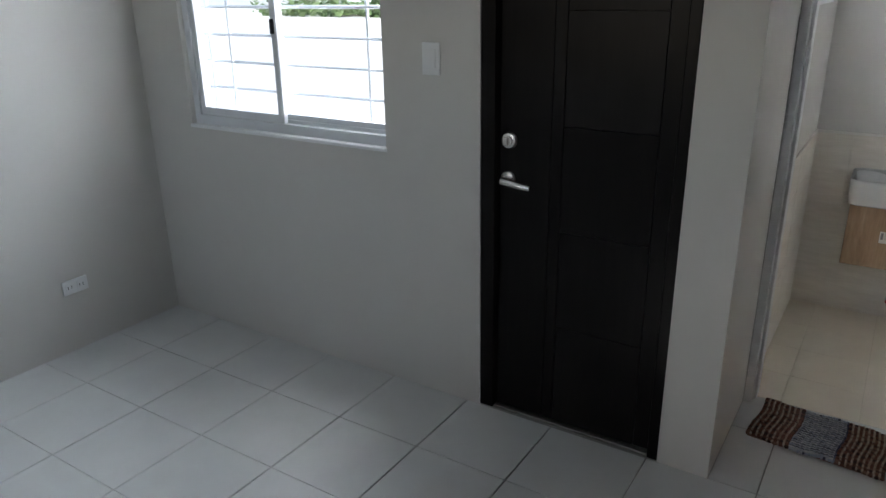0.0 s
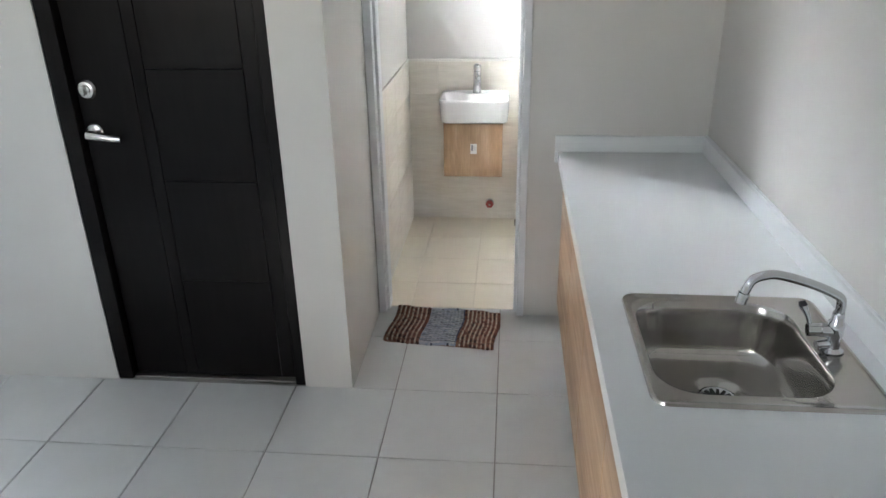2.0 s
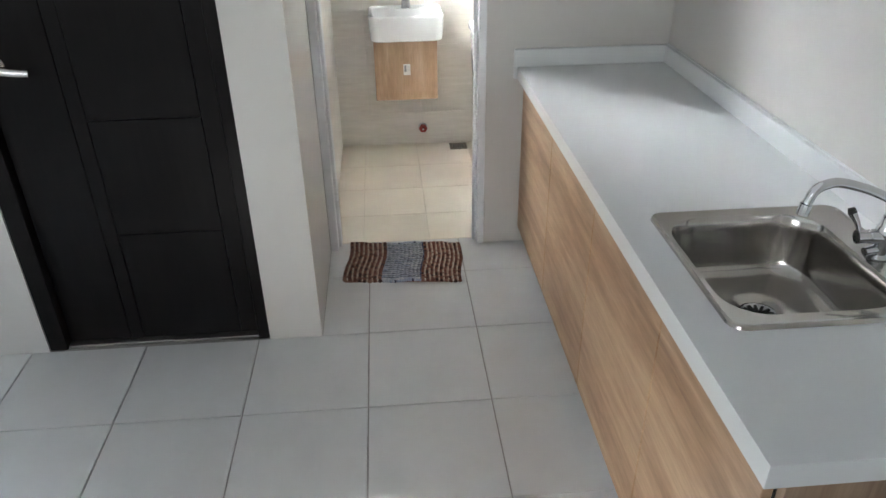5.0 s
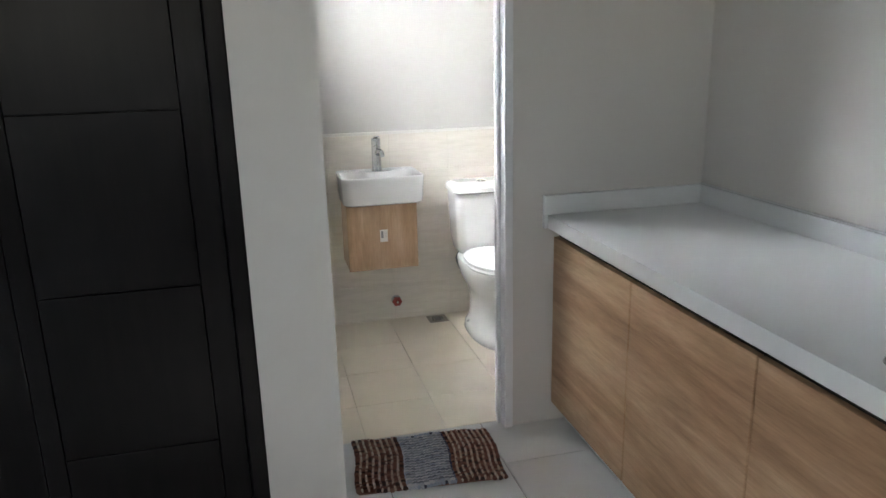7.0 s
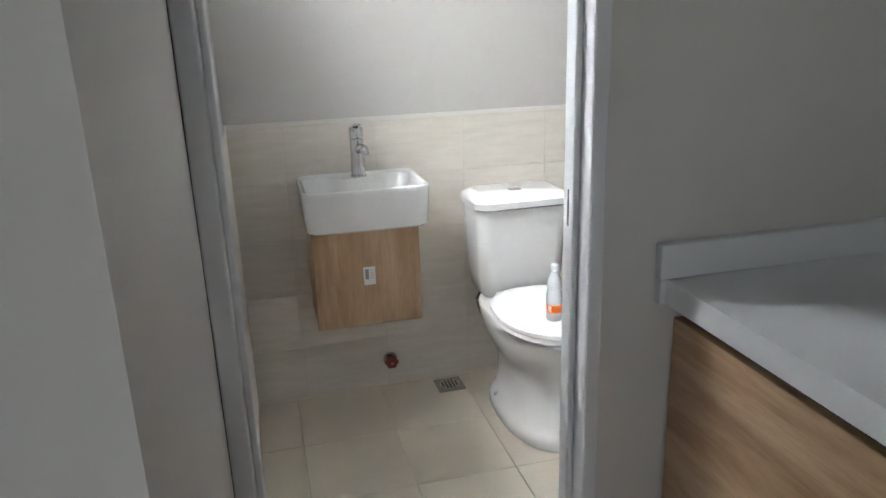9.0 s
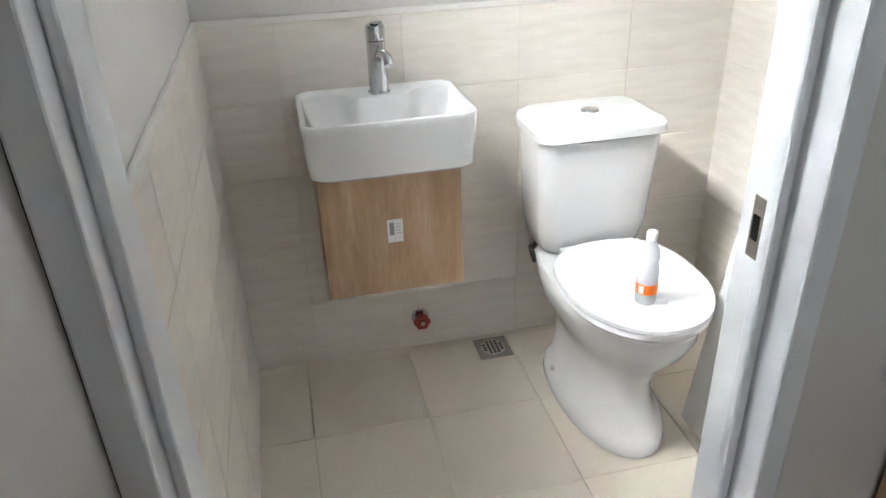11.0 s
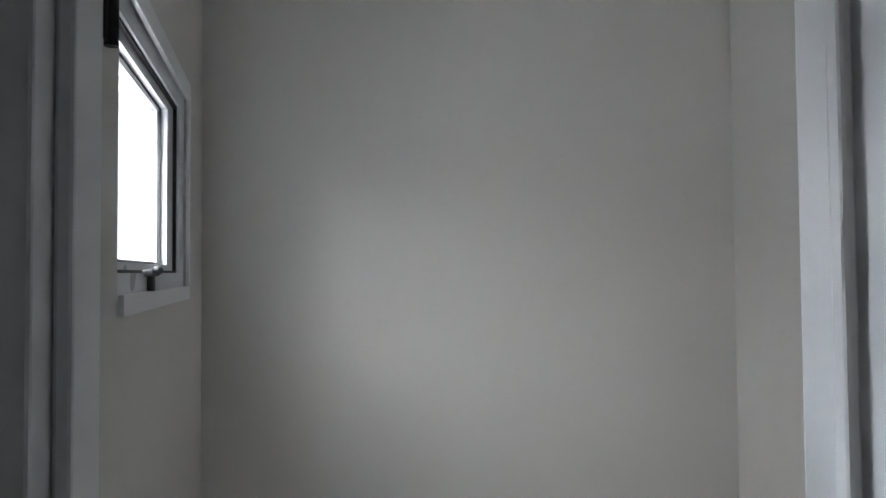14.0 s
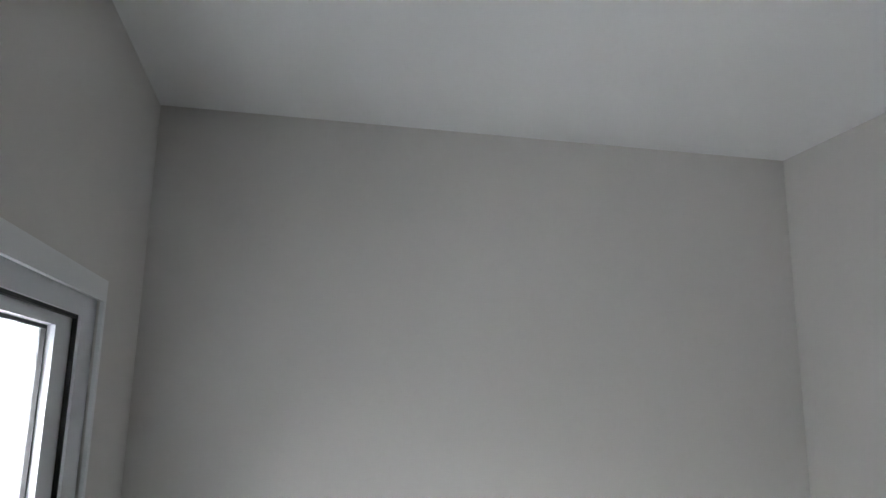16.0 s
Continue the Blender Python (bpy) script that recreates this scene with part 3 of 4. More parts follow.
def sink_hole_ring(z, grow=0.0):
    return round_rect(0.735 - grow, -1.11 - grow, 1.098 + grow, -0.715 + grow, max(0.06, 0.088 + grow * 0.5), z)


def worktop():
    w = thing("worktop", "pale grey solid-surface worktop with low upstand", "worktop")
    x0, x1, y0, y1 = CF, X_RIGHT - 0.002, CN, Y_BATH - 0.002
    bx = (0.73, 1.16, -1.135, -0.695)
    t = bmesh.new()
    us, vs = [x0, bx[0], bx[1], x1], [y0, bx[2], bx[3], y1]
    for i in range(3):
        for j in range(3):
            if i == 1 and j == 1:
                continue
            for z in (CT, CT - 0.047):
                t.faces.new([t.verts.new(p) for p in ((us[i], vs[j], z), (us[i + 1], vs[j], z), (us[i + 1], vs[j + 1], z), (us[i], vs[j + 1], z))])
    for a, b in (((x0, y0), (x1, y0)), ((x1, y0), (x1, y1)), ((x1, y1), (x0, y1)), ((x0, y1), (x0, y0))):
        t.faces.new([t.verts.new(p) for p in ((*a, CT), (*b, CT), (*b, CT - 0.047), (*a, CT - 0.047))])
    for a, b in (((bx[0], bx[2]), (bx[1], bx[2])), ((bx[1], bx[2]), (bx[1], bx[3])), ((bx[1], bx[3]), (bx[0], bx[3])), ((bx[0], bx[3]), (bx[0], bx[2]))):
        t.faces.new([t.verts.new(p) for p in ((*a, CT), (*b, CT), (*b, CT - 0.047), (*a, CT - 0.047))])
    bmesh.ops.remove_doubles(t, verts=t.verts[:], dist=1e-5)
    bmesh.ops.recalc_face_normals(t, faces=t.faces[:])
    rim = [e for e in t.edges if all(abs(v.co.z - CT) < 1e-5 for v in e.verts) and (all(abs(v.co.x - x0) < 1e-5 for v in e.verts) or all(abs(v.co.y - y0) < 1e-5 for v in e.verts))]
    bmesh.ops.bevel(t, geom=rim, offset=0.005, segments=3, affect='EDGES', profile=0.5)
    part("slab", t, COUNTER, w, smooth=True)
    part("upstand", box((X_RIGHT - 0.022, y0 + 0.003, CT + 0.0005), (x1, y1 - 0.022, CT + 0.068), 0.003), COUNTER, w)
    part("upstand", box((x0 - 0.014, y1 - 0.021, CT + 0.0005), (x1, y1, CT + 0.068), 0.003), COUNTER, w)
    part("upstand_end", box((x0 - 0.014, y1 - 0.021, CT - 0.047), (x0 - 0.0005, y1, CT), 0.002), COUNTER, w)
    part("sealant", box((X_RIGHT - 0.010, y0 + 0.003, CT + 0.0685), (x1, y1, CT + 0.0715), 0.001), COUNTER, w)


worktop()


def kitchen_sink():
    s = thing("kitchen_sink", "brushed stainless steel drop-in sink with deck", "sink")
    z = CT + 0.001
    n = 6
    rings = [round_rect(0.714, -1.151, 1.178, -0.679, 0.035, z, n), round_rect(0.716, -1.149, 1.176, -0.681, 0.034, z + 0.005, n),
             round_rect(0.722, -1.143, 1.170, -0.687, 0.030, z + 0.006, n), round_rect(0.726, -1.139, 1.166, -0.691, 0.03, z + 0.003, n),
             sink_hole_ring(z + 0.003), sink_hole_ring(z - 0.004, -0.004), sink_hole_ring(z - 0.03, -0.008), sink_hole_ring(z - 0.11, -0.016),
             sink_hole_ring(z - 0.127, -0.021), sink_hole_ring(z - 0.137, -0.032), sink_hole_ring(z - 0.143, -0.052), sink_hole_ring(z - 0.146, -0.08), sink_hole_ring(z - 0.1485, -0.105)]
    cx, cy = 0.925, -0.888
    r = 0.055
    k = len(rings[0])
    ang = [math.atan2(p[1] + 0.9125, p[0] - 0.9165) for p in rings[-1]]
    rings.append([(cx + r * math.cos(a), cy + r * math.sin(a), z - 0.153) for a in ang])
    rings.append([(cx + 0.045 * math.cos(a), cy + 0.045 * math.sin(a), z - 0.157) for a in ang])
    rings.append([(cx + 0.042 * math.cos(a), cy + 0.042 * math.sin(a), z - 0.172) for a in ang])
    part("basin", loft(rings, False, True), STEEL, s, smooth=True)
    dr = part("strainer", lathe([(0.0, -0.003), (0.015, -0.002), (0.036, 0.0), (0.041, 0.003), (0.043, 0.0)], m=Matrix.Translation((cx, cy, z - 0.159))), CHROME, s, smooth=True)
    for i in range(14):
        a = 2 * math.pi * i / 14
        t = box((0.012, -0.0032, 0.0), (0.036, 0.0032, 0.0024))
        bmesh.ops.transform(t, matrix=Matrix.Translation((cx, cy, z - 0.1592)) @ Matrix.Rotation(a, 4, 'Z'), verts=t.verts[:])
        part("slot", t, STEEL_DARK, dr)


kitchen_sink()


def kitchen_tap():
    f = thing("kitchen_tap", "chrome swan-neck kitchen tap on the sink deck", "tap")
    bx, by, z = 1.132, -0.925, CT + 0.005
    b = part("body", lathe([(0.0, 0), (0.024, 0), (0.025, 0.003), (0.016, 0.009), (0.014, 0.034), (0.0175, 0.040), (0.0175, 0.068), (0.013, 0.074), (0.0115, 0.094), (0.0, 0.095)],
                           m=Matrix.Translation((bx, by, z))), CHROME, f, smooth=True)
    part("mount", tube([(bx, by, z + 0.018), (bx - 0.036, by - 0.006, z + 0.016)], [0.012, 0.009], 12), CHROME, b, smooth=True)
    neck = spline([(bx, by, z + 0.090), (bx, by - 0.001, z + 0.112), (bx - 0.012, by - 0.004, z + 0.134), (bx - 0.08, by - 0.018, z + 0.168),
                   (bx - 0.150, by - 0.032, z + 0.192), (bx - 0.182, by - 0.038, z + 0.193), (bx - 0.206, by - 0.042, z + 0.183), (bx - 0.218, by - 0.044, z + 0.156)], 8)
    part("spout", tube(neck, 0.0098, 16), CHROME, f, smooth=True)
    part("aerator", tube([neck[-1], neck[-1] + Vector((-0.004, -0.001, -0.022))], 0.012, 16), CHROME, f, smooth=True)
    hv = part("valve", tube([(bx, by, z + 0.048), (bx - 0.03, by + 0.002, z + 0.048), (bx - 0.031, by + 0.002, z + 0.048), (bx - 0.056, by + 0.004, z + 0.047)], [0.0165, 0.0155, 0.0135, 0.0150], 14), CHROME, f, smooth=True)
    lev = spline([(bx - 0.050, by + 0.004, z + 0.050), (bx - 0.056, by + 0.012, z + 0.074), (bx - 0.066, by + 0.022, z + 0.094)], 6)
    part("lever", tube(lev, [0.0045 + 0.0055 * (i / len(lev)) ** 2 for i in range(len(lev))], 10), CHROME, hv, smooth=True)
    part("lever_tip", tube([lev[-1], lev[-1] + Vector((-0.003, 0.005, 0.010))], [0.0095, 0.007], 10), RUBBER, hv, smooth=True)


kitchen_tap()


# ---- rug ----
def rug():
    r = thing("rug", "handwoven cotton rug with brown ends and grey-blue middle", "rug")
    rnd = random.Random(4)
    m0 = Matrix.Translation((0.148, 0.490, 0.0)) @ Matrix.Rotation(radians(-5), 4, 'Z')

    def stitches(x0, x1, y0, y1, nx, ny, sx, sy, lift=0.0):
        t = bmesh.new()
        ico = bmesh.new()
        bmesh.ops.create_icosphere(ico, subdivisions=1, radius=1)
        vs = [v.co.copy() for v in ico.verts]
        fs = [[v.index for v in f.verts] for f in ico.faces]
        ico.free()
        for i in range(nx):
            for j in range(ny):
                cx = x0 + (x1 - x0) * (i + 0.5) / nx + rnd.uniform(-1, 1) * 0.0012
                cy = y0 + (y1 - y0) * (j + 0.5) / ny + rnd.uniform(-1, 1) * 0.0012
                cx, cy = cx + 0.005 * math.sin(cy * 23 + 0.6), cy + 0.005 * math.sin(cx * 19) + 0.003 * math.sin(cx * 53)
                a = rnd.uniform(-0.25, 0.25)
                h = rnd.uniform(0.008, 0.0115)
                made = [t.verts.new((cx + sx * (v.x * math.cos(a) - v.y * math.sin(a)), cy + sy * (v.x * math.sin(a) + v.y * math.cos(a)), 0.009 + lift + h * v.z * 0.8)) for v in vs]
                for f in fs:
                    t.faces.new([made[k] for k in f])
        bmesh.ops.transform(t, matrix=m0, verts=t.verts[:])
        return t

    bk = box((-0.238, -0.155, 0.0008), (0.238, 0.155, 0.006))
    bmesh.ops.transform(bk, matrix=m0, verts=bk.verts[:])
    part("backing", bk, YARN_BROWN, r)
    for x0, x1, nx in ((-0.246, -0.080, 8), (0.078, 0.248, 9)):
        end = stitches(x0, x1, -0.160, 0.160, nx, 34, 0.0098, 0.0072)
        w = (x1 - x0) / nx
        pale = stitches(x0 + w / 2, x1 - w / 2, -0.158, 0.158, nx - 1, 42, 0.0046, 0.0060, 0.0032)
        e = part("brown_end", end, YARN_BROWN, r, "rust and brown knotted end")
        part("cream_thread", pale, YARN_CREAM, e, "cream threads between the brown rows")
    mid = part("grey_middle", stitches(-0.080, 0.078, -0.150, 0.150, 9, 19, 0.0135, 0.0080), YARN_BLUE, r, "grey-blue corded middle")
    part("dark_thread", stitches(-0.078, 0.076, -0.142, 0.142, 9, 18, 0.0105, 0.0022, 0.0020), YARN_SLATE, mid)
    part("navy_line", stitches(0.074, 0.081, -0.157, 0.157, 1, 26, 0.0042, 0.0066, 0.002), YARN_NAVY, r)
    for sy in (-0.157, 0.157):
        part("blue_edge", stitches(-0.080, 0.078, sy - 0.005, sy + 0.005, 16, 1, 0.0064, 0.0068), YARN_EDGE, r)


rug()


# ---- vanity, basin and its tap ----
def vanity():
    v = thing("vanity_cabinet", "small wall-hung oak-look vanity cabinet under the basin", "cabinet")
    part("body", box((0.056, 1.648, 0.352), (0.386, 1.871, 0.6705), 0.001, 1), OAK_V, v)
    part("door", box((0.054, 1.629, 0.350), (0.388, 1.6465, 0.6695), 0.0015, 1), OAK_V, v)
    st = part("sticker", box((0.206, 1.6275, 0.486), (0.243, 1.6286, 0.545)), PAPER, v, "white printed paper sticker")
    part("print_block", box((0.211, 1.6267, 0.505), (0.222, 1.6274, 0.538)), INK, st)
    for k in range(4):
        part("print_line", box((0.226, 1.6267, 0.508 + 0.008 * k), (0.239, 1.6274, 0.5105 + 0.008 * k)), PLASTIC_GREY, st)


vanity()


def basin():
    b = thing("wash_basin", "white rectangular ceramic basin on the vanity", "basin")
    x0, x1, y0, y1, z0, z1 = 0.034, 0.422, 1.568, 1.868, 0.671, 0.802
    n = 6

    def rr(e, z, r, back=None):
        return round_rect(x0 + e, y0 + e, x1 - e, (y1 - e) if back is None else back, r, z, n)

    rings = [rr(0.04, z0, 0.03), rr(0.016, z0 + 0.0005, 0.04), rr(0.008, z0 + 0.007, 0.045), rr(0.004, z0 + 0.05, 0.045), rr(0.001, z1 - 0.016, 0.042),
             rr(0.0, z1 - 0.007, 0.042), rr(0.002, z1 - 0.002, 0.040), rr(0.006, z1, 0.037), rr(0.011, z1 - 0.002, 0.033)]
    back = y1 - 0.085
    rings += [round_rect(x0 + 0.015, y0 + 0.015, x1 - 0.015, back, 0.04, z1 - 0.006, n), round_rect(x0 + 0.020, y0 + 0.020, x1 - 0.020, back - 0.006, 0.045, z1 - 0.03, n),
              round_rect(x0 + 0.035, y0 + 0.032, x1 - 0.035, back - 0.018, 0.05, z1 - 0.075, n), round_rect(x0 + 0.075, y0 + 0.06, x1 - 0.075, back - 0.045, 0.05, z1 - 0.092, n)]

    def scooped(ring, push):
        """The bowl reaches further back on both sides of the tap's ledge."""
        p, q = Vector(ring[n]), Vector(ring[n + 1])
        ring = ring[:n + 1] + [tuple(p.lerp(q, i / 14)) for i in range(1, 14)] + ring[n + 1:]
        out = []
        for x, y, z in ring:
            f = min(1, max(0, (abs(x - 0.232) - 0.045) / 0.055)) if y > 1.71 else 0
            out.append((x, y + push * f * f * (3 - 2 * f), z))
        return out

    rings = [scooped(r, p) for r, p in zip(rings, [0] * 9 + [0.048, 0.046, 0.042, 0.02])]
    body = part("bowl", loft(rings), CERAMIC, b, smooth=True)
    part("waste", lathe([(0.0, 0.002), (0.016, 0.002), (0.021, 0.0), (0.022, -0.002)], m=Matrix.Translation((0.228, 1.69, z1 - 0.0915))), CHROME, b, smooth=True)


basin()


def basin_tap():
    f = thing("basin_tap", "slim chrome single-lever basin mixer tap", "tap")
    x, y, z = 0.236, 1.815, 0.797
    b = part("body", lathe([(0.0, 0), (0.027, 0), (0.027, 0.004), (0.0235, 0.008), (0.0225, 0.06), (0.022, 0.122), (0.0, 0.123)], m=Matrix.Translation((x, y, z))), CHROME, f, smooth=True)
    part("spout", tube(spline([(x, y, z + 0.078), (x + 0.006, y - 0.04, z + 0.098), (x + 0.012, y - 0.075, z + 0.098), (x + 0.014, y - 0.088, z + 0.082)], 6), 0.0125, 14), CHROME, b, smooth=True)
    cap = part("lever_cap", lathe([(0.0, 0.125), (0.0215, 0.125), (0.0225, 0.129), (0.0225, 0.154), (0.020, 0.159), (0.0, 0.160)], m=Matrix.Translation((x, y, z))), CHROME, b, smooth=True)
    t = box((-0.010, -0.062, 0.0), (0.010, 0.012, 0.007), 0.0025)
    bmesh.ops.transform(t, matrix=Matrix.Translation((x, y, z + 0.1595)) @ Matrix.Rotation(radians(-9), 4, 'X'), verts=t.verts[:])
    part("lever", t, CHROME, cap, smooth=True)


basin_tap()


# ---- toilet ----
TX = 0.734


def oval(cx, y0, y1, hw, z, n=36, blunt=0.25):
    """An egg-shaped ring from the front y0 to the back y1, blunter behind."""
    out = []
    cy, hl = (y0 + y1) / 2, (y1 - y0) / 2
    for i in range(n):
        a = 2 * math.pi * i / n
        s, c = math.sin(a), math.cos(a)
        k = 1 + blunt * 0.5 * s if s > 0 else 1
        e = 2.0 if s < 0 else 2.6
        out.append((cx + hw * k ** 0.3 * math.copysign(abs(c) ** (2 / e), c), cy + hl * math.copysign(abs(s) ** (2 / e), s), z))
    return out


def toilet():
    t = thing("toilet", "white two-piece ceramic toilet with closed lid", "toilet")
    rings = [oval(TX, 1.274, 1.75, 0.122, 0.0), oval(TX, 1.270, 1.755, 0.125, 0.008), oval(TX, 1.274, 1.752, 0.122, 0.034), oval(TX, 1.284, 1.748, 0.113, 0.046), oval(TX, 1.300, 1.745, 0.096, 0.066), oval(TX, 1.320, 1.75, 0.086, 0.12), oval(TX, 1.325, 1.755, 0.087, 0.175),
             oval(TX, 1.295, 1.76, 0.108, 0.235), oval(TX, 1.238, 1.765, 0.145, 0.30), oval(TX, 1.212, 1.77, 0.157, 0.345), oval(TX, 1.207, 1.775, 0.160, 0.375), oval(TX, 1.212, 1.77, 0.155, 0.383)]
    part("pan", loft(rings), CERAMIC, t, smooth=True)
    for s in (-1, 1):
        part("bolt_cap", lathe([(0, 0.009), (0.006, 0.008), (0.009, 0.0)], 12, m=Matrix.Translation((TX + s * 0.107, 1.60, 0.050)) @ Matrix.Rotation(radians(35 * s), 4, 'Y')), PLASTIC_GREY, t)
    part("seat", loft([oval(TX, 1.206, 1.60, 0.158, 0.386), oval(TX, 1.202, 1.602, 0.163, 0.393), oval(TX, 1.203, 1.602, 0.153, 0.4035)]), SEAT_PLASTIC, t, smooth=True)
    lid = part("lid", loft([oval(TX, 1.202, 1.605, 0.162, 0.4055), oval(TX, 1.199, 1.607, 0.165, 0.410), oval(TX, 1.200, 1.607, 0.164, 0.419), oval(TX, 1.208, 1.602, 0.156, 0.426),
                            oval(TX, 1.23, 1.59, 0.134, 0.429)]), SEAT_PLASTIC, t, "closed white plastic lid", True)
    for s in (-1, 1):
        part("hinge", tube([(TX + s * 0.06, 1.612, 0.402), (TX + s * 0.10, 1.612, 0.402)], 0.012, 12), SEAT_PLASTIC, lid, smooth=True)
    n = 6
    part("tank", loft([round_rect(TX - 0.123, 1.63, TX + 0.123, 1.80, 0.05, 0.384, n), round_rect(TX - 0.136, 1.620, TX + 0.136, 1.805, 0.05, 0.40, n),
                       round_rect(TX - 0.146, 1.612, TX + 0.146, 1.808, 0.045, 0.46, n), round_rect(TX - 0.156, 1.604, TX + 0.156, 1.81, 0.04, 0.688, n)]), CERAMIC, t, smooth=True)
    tl = part("tank_lid", loft([round_rect(TX - 0.156, 1.602, TX + 0.156, 1.812, 0.04, 0.690, n), round_rect(TX - 0.166, 1.592, TX + 0.166, 1.816, 0.045, 0.696, n), round_rect(TX - 0.166, 1.592, TX + 0.166, 1.816, 0.045, 0.716, n),
                                round_rect(TX - 0.158, 1.600, TX + 0.158, 1.812, 0.04, 0.726, n), round_rect(TX - 0.136, 1.622, TX + 0.136, 1.80, 0.03, 0.733, n)]), CERAMIC, t, smooth=True)
    part("flush_button", lathe([(0.0, 0.005), (0.019, 0.0045), (0.022, 0.003), (0.0235, 0.0)], m=Matrix.Translation((TX, 1.705, 0.7332))), CHROME, tl, "round chrome flush button", True)
    part("supply_hose", tube(spline([(TX - 0.10, 1.74, 0.39), (TX - 0.112, 1.765, 0.345), (TX - 0.10, 1.82, 0.31), (TX - 0.07, 1.868, 0.24)], 8), 0.008, 10), HOSE, t, "black flexible supply hose", True)


toilet()


def bottle():
    b = thing("plastic_bottle", "clear plastic bottle with orange label and white cap", "bottle")
    m = Matrix.Translation((0.708, 1.305, 0.4295)) @ Matrix.Diagonal((0.74, 0.74, 0.80, 1))
    prof = [(0.0, 0.004), (0.018, 0.0), (0.028, 0.003), (0.031, 0.012), (0.031, 0.05), (0.029, 0.062), (0.031, 0.075), (0.031, 0.10), (0.027, 0.115), (0.026, 0.125), (0.0295, 0.138), (0.027, 0.155), (0.016, 0.178), (0.0135, 0.185), (0.0135, 0.196)]
    inner = [(r - 0.0012 if r > 0.002 else 0.0, z + (0.0012 if z < 0.02 else 0)) for r, z in prof[::-1]]
    part("shell", lathe(prof + inner, 24, m=m), PET, b, smooth=True)
    part("cap", lathe([(0.0, 0.212), (0.013, 0.212), (0.0155, 0.209), (0.016, 0.19), (0.0145, 0.189)], 24, m=m), PLASTIC, b, smooth=True)
    lb = part("label", lathe([(0.0316, 0.036), (0.0316, 0.066), (0.0312, 0.066), (0.0312, 0.036)], 24, m=m), ORANGE, b, "orange paper label")
    for a0 in (200, 330):
        t = bmesh.new()
        k = 5
        lo = [t.verts.new((0.0322 * math.cos(radians(a0 + 7 * i)), 0.0322 * math.sin(radians(a0 + 7 * i)), 0.040)) for i in range(k)]
        hi = [t.verts.new((0.0322 * math.cos(radians(a0 + 7 * i)), 0.0322 * math.sin(radians(a0 + 7 * i)), 0.062)) for i in range(k)]
        for i in range(k - 1):
            t.faces.new((lo[i], lo[i + 1], hi[i + 1], hi[i]))
        bmesh.ops.transform(t, matrix=m, verts=t.verts[:])
        part("label_text", t, PAPER if a0 == 200 else INK, lb)


bottle()


def valve():
    v = thing("stop_valve", "red painted round stop valve low on tiles", "valve")
    turn = Matrix.Translation((0.313, 1.8705, 0.105)) @ Matrix.Rotation(radians(90), 4, 'X')
    part("flange", lathe([(0.0, 0.0), (0.026, 0.0), (0.025, 0.004), (0.012, 0.008), (0.011, 0.025), (0, 0.025)], m=turn), CHROME, v, smooth=True)
    t = bmesh.new()
    ring = []
    for i in range(36):
        a = 2 * math.pi * i / 36
        r = 0.023 + 0.0018 * math.cos(6 * a)
        ring.append((r, a))
    rings = [[(r * k * math.cos(a), r * k * math.sin(a), z) for r, a in ring] for k, z in ((0.55, 0.025), (0.98, 0.025), (1.04, 0.030), (0.98, 0.037), (0.7, 0.036), (0.5, 0.032))]
    t = loft(rings)
    bmesh.ops.transform(t, matrix=turn, verts=t.verts[:])
    w = part("handwheel", t, RED, v, smooth=True)
    part("stem_nut", lathe([(0.0, 0.046), (0.006, 0.045), (0.008, 0.04), (0.008, 0.032)], 8, m=turn), NICKEL, w)


valve()


def floor_drain():
    d = thing("floor_drain", "square stainless floor drain with round grate", "drain")
    c = (0.515, 1.80)
    part("plate", box((c[0] - 0.05, c[1] - 0.05, 0.0005), (c[0] + 0.05, c[1] + 0.05, 0.0035), 0.001, 1), STEEL, d)
    g = part("grate", lathe([(0.0, 0.002), (0.033, 0.002), (0.036, 0.003), (0.038, 0.0)], m=Matrix.Translation((*c, 0.0036))), NICKEL, d, smooth=True)
    for i in range(-2, 3):
        for j in range(-2, 3):
            if i * i + j * j > 5:
                continue
            part("hole", lathe([(0.0, 0.0008), (0.0045, 0.0006), (0.0045, 0.0)], 8, m=Matrix.Translation((c[0] + 0.0125 * i, c[1] + 0.0125 * j, 0.0057))), STEEL_DARK, g)


floor_drain()


# ---- outside ----
def hedge():
    rnd = random.Random(9)
    t = bmesh.new()
    for i in range(3000):
        x, y = rnd.uniform(-42, -20), rnd.uniform(37, 41)
        top = 0.55 + 0.25 * math.sin(x * 1.3) + 0.2 * math.sin(x * 3.1 + 1)
        z = 1.5 * rnd.uniform(0.05, max(0.4, top)) - 0.22
        a, b, s = rnd.uniform(0, 6.28), rnd.uniform(-1, 1), rnd.uniform(0.16, 0.34)
        u = Vector((math.cos(a), math.sin(a), b)) * s
        w = Vector((-math.sin(a), math.cos(a), rnd.uniform(-1, 1))) * s * 0.5
        c = Vector((x, y, z))
        t.faces.new([t.verts.new(p) for p in (c - u, c + w, c + u, c - w)])
    tagged(part("hedge", t, LEAF_FAR), "loose green shrubs along the far side of yard", "shrubs", kind="stuff")


hedge()


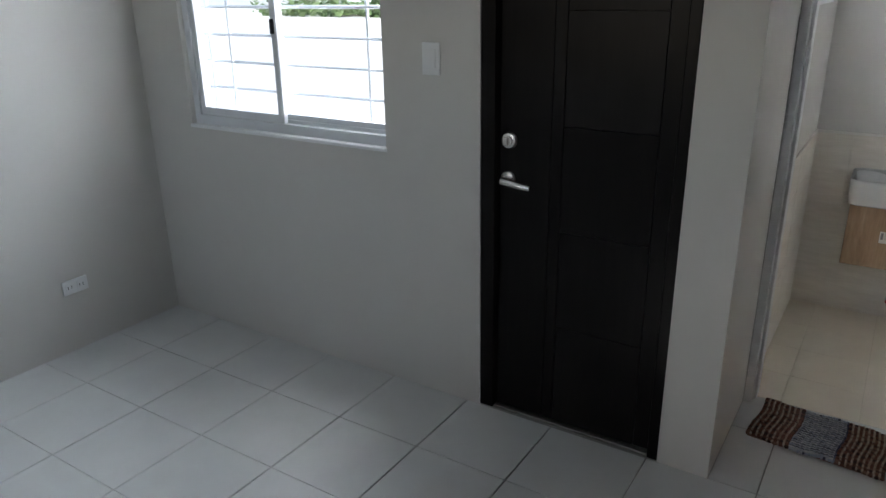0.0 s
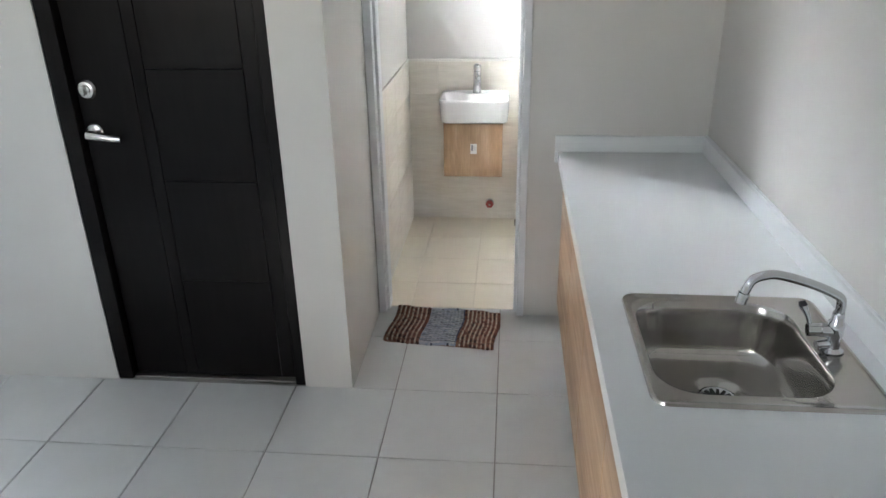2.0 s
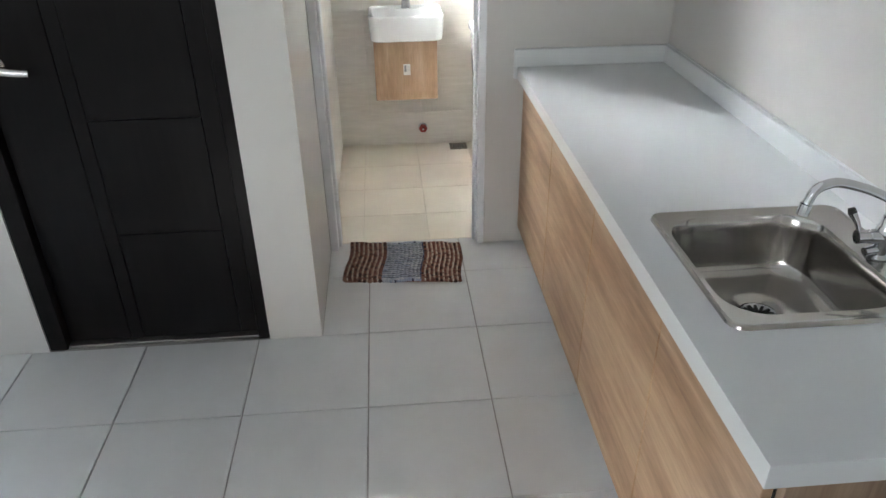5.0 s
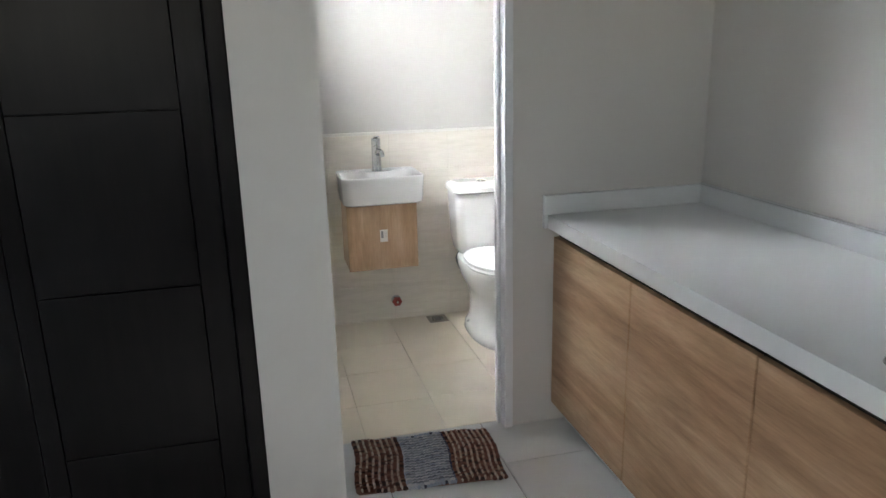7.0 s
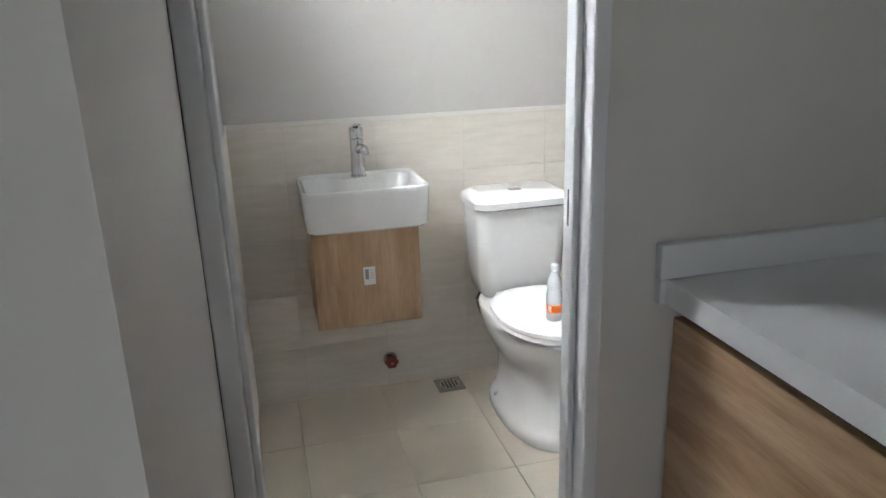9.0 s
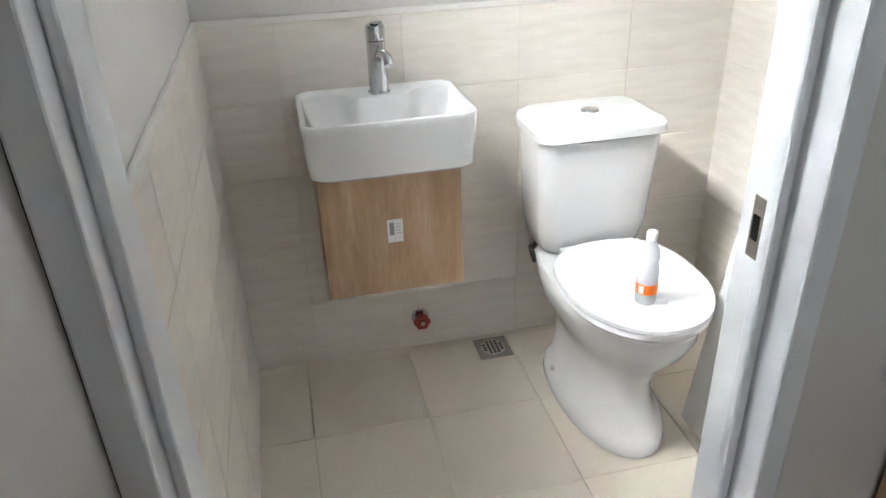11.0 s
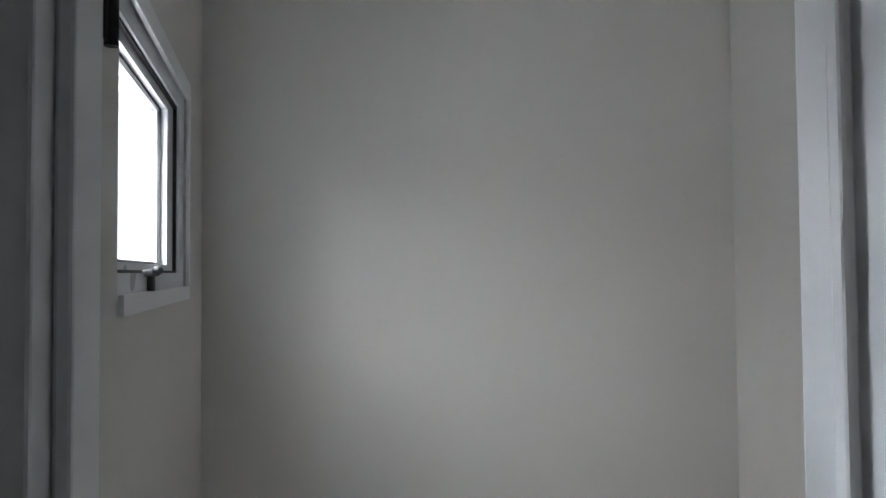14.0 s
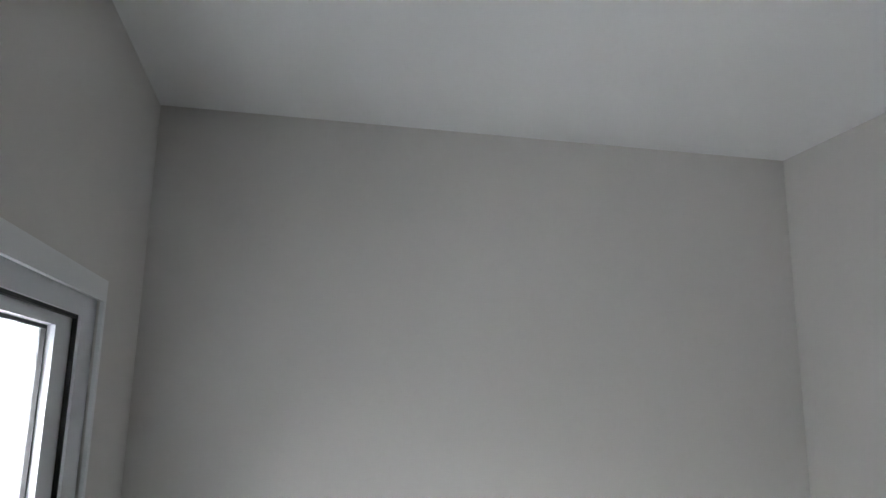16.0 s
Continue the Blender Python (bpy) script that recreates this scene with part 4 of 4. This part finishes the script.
def hazy_backdrop():
    m, nt, bs = nodes("hazy_white_sky")
    bs.inputs["Base Color"].default_value = (0.9, 0.93, 0.96, 1)
    bs.inputs["Emission Color"].default_value = (0.95, 0.98, 1.0, 1)
    bs.inputs["Emission Strength"].default_value = 1.3
    structure("backdrop", box((-60, 70, -0.3), (45, 70.2, 45)), m, "plain white hazy sky far beyond the yard", "backdrop")
    structure("backdrop_side", box((-2.4, 4.0, -0.2), (0.3, 4.1, 5.0)), m, "plain white glare outside the bathroom window", "backdrop")


hazy_backdrop()


def sun_patch_leaves():
    """Unseen foliage, added to mask the sun; its gaps let it down to the floor in round spots."""
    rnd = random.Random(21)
    tr = thing("sun_patch_branch", "unseen leafy branch added to shape the sun patch", "branch")
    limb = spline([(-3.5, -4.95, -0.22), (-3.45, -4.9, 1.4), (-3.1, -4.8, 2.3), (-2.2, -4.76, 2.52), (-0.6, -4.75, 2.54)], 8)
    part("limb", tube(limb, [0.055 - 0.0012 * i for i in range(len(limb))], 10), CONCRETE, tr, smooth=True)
    # floor ellipses left free of leaves, so that sun spots fall there
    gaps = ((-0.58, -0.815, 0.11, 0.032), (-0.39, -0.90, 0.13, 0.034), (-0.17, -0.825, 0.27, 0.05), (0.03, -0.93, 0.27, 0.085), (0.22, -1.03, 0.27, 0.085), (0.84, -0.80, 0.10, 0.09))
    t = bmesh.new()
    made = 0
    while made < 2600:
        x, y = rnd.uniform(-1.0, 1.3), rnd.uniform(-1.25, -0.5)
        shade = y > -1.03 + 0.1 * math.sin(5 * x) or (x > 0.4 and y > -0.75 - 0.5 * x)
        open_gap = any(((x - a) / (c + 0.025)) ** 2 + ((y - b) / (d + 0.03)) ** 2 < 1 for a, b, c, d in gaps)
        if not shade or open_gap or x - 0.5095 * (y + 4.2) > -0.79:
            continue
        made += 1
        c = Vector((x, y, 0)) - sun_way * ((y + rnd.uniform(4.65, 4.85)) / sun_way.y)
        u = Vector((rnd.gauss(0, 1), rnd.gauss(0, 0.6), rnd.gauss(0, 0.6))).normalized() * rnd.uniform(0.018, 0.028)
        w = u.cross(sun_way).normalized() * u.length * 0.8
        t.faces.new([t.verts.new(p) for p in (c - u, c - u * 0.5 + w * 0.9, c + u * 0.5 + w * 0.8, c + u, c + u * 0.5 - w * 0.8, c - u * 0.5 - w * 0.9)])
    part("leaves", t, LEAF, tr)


sun_patch_leaves()


def ceiling_lamp():
    l = thing("ceiling_lamp_holder", "small grey bulb holder on the bathroom ceiling", "lamp holder")
    part("base", lathe([(0.0, -0.034), (0.020, -0.034), (0.022, -0.02), (0.040, -0.012), (0.043, 0.0)], m=Matrix.Translation((0.497, 1.243, CEIL_Z - 0.0005))), PLASTIC_GREY, l, smooth=True)


ceiling_lamp()


# ---- tiles, one by one ----
TILE_CACHE = {}


def tile_mesh(key, w, d, h, mat, way):
    """One tile, w by d, h thick, its face up (z), or towards -y, +x or -x."""
    k = (key, round(w, 4), round(d, 4), way)
    if k in TILE_CACHE:
        return TILE_CACHE[k]
    e = 0.0012
    ring = lambda s, z: [(-w / 2 + s, -d / 2 + s, z), (w / 2 - s, -d / 2 + s, z), (w / 2 - s, d / 2 - s, z), (-w / 2 + s, d / 2 - s, z)]
    t = loft([ring(0, -h), ring(0, -e), ring(e, 0)], cap_first=False)
    rot = {"z": Matrix(), "-y": Matrix.Rotation(radians(90), 4, 'X'), "+x": Matrix.Rotation(radians(90), 4, 'Z') @ Matrix.Rotation(radians(90), 4, 'X'),
           "-x": Matrix.Rotation(radians(-90), 4, 'Z') @ Matrix.Rotation(radians(90), 4, 'X')}[way]
    bmesh.ops.transform(t, matrix=rot, verts=t.verts[:])
    me = bpy.data.meshes.new("tile")
    t.to_mesh(me)
    t.free()
    me.materials.append(mat)
    TILE_CACHE[k] = me
    return me


def cuts(a, b, origin, step):
    k = math.ceil((a - origin) / step + 1e-6)
    out = [a]
    while origin + k * step < b - 1e-6:
        out.append(origin + k * step)
        k += 1
    return out + [b]


def lay(parent, key, mat, us, vs, gap, h, place, way):
    rnd = random.Random(key)
    for a, b in zip(us, us[1:]):
        for c, d in zip(vs, vs[1:]):
            w, l = b - a - gap[0], d - c - gap[1]
            if w < 0.012 or l < 0.012:
                continue
            ob = new("tile", tile_mesh(key, w, l, h, mat, way))
            ob.parent = parent
            ob.location = place((a + b) / 2, (c + d) / 2, rnd.uniform(-0.0004, 0.0))


lay(floor, "living", FLOOR_TILE, cuts(X_LEFT, X_RIGHT, 0.0, TILE), cuts(Y_REAR, 0.0, 0.0, TILE), (0.005, 0.003), 0.008, lambda u, v, e: (u, v, e), "z")
lay(floor, "nook", FLOOR_TILE, cuts(X_NOOK, X_RIGHT, 0.0, TILE), cuts(0.0, Y_BATH + 0.05, 0.0, TILE), (0.005, 0.003), 0.008, lambda u, v, e: (u, v, e), "z")
lay(bath_floor, "bath", BATH_TILE, cuts(X_NOOK, X_BATH_R, -0.03, 0.30), cuts(Y_BATH + 0.05, Y_BACK, 0.95, 0.30), (0.0022, 0.0012), 0.008, lambda u, v, e: (u, v, e), "z")
WAIN = 0.965
rows = [0.0, 0.195, 0.39, 0.585, 0.78, WAIN]
for nm, way, us, place in (
        ("wainscot_back", "-y", cuts(X_NOOK, X_BATH_R, 0.006, 0.30), lambda u, v, e: (u, Y_BACK - 0.008 + e, v)),
        ("wainscot_left", "+x", cuts(Y_BATH_IN, Y_BACK - 0.009, Y_BACK - 0.25, 0.30), lambda u, v, e: (X_NOOK + 0.008 + e, u, v)),
        ("wainscot_right", "-x", cuts(Y_BATH_IN, Y_BACK - 0.009, Y_BACK - 0.25, 0.30), lambda u, v, e: (X_BATH_R - 0.008 - e, u, v))):
    if way == "-y":
        bed = box((X_NOOK, Y_BACK - 0.0065, 0.0), (X_BATH_R, Y_BACK - 0.0005, WAIN))
        trim = box((X_NOOK, Y_BACK - 0.0095, WAIN), (X_BATH_R, Y_BACK - 0.0005, WAIN + 0.014), 0.002)
    elif way == "+x":
        bed = box((X_NOOK + 0.0005, Y_BATH_IN, 0.0), (X_NOOK + 0.0065, Y_BACK - 0.0068, WAIN))
        trim = box((X_NOOK + 0.0005, Y_BATH_IN, WAIN), (X_NOOK + 0.0095, Y_BACK - 0.010, WAIN + 0.014), 0.002)
    else:
        bed = box((X_BATH_R - 0.0065, Y_BATH_IN, 0.0), (X_BATH_R - 0.0005, Y_BACK - 0.0068, WAIN))
        trim = box((X_BATH_R - 0.0095, Y_BATH_IN, WAIN), (X_BATH_R - 0.0005, Y_BACK - 0.010, WAIN + 0.014), 0.002)
    w = structure(nm, bed, GROUT_PALE, "cream wall tiles with fine sandy streaks", "wall tiles")
    part("edge_trim", trim, TRIM_CREAM, w)
    lay(w, nm, WALL_TILE, us, rows, (0.002, 0.002), 0.007, place, way)
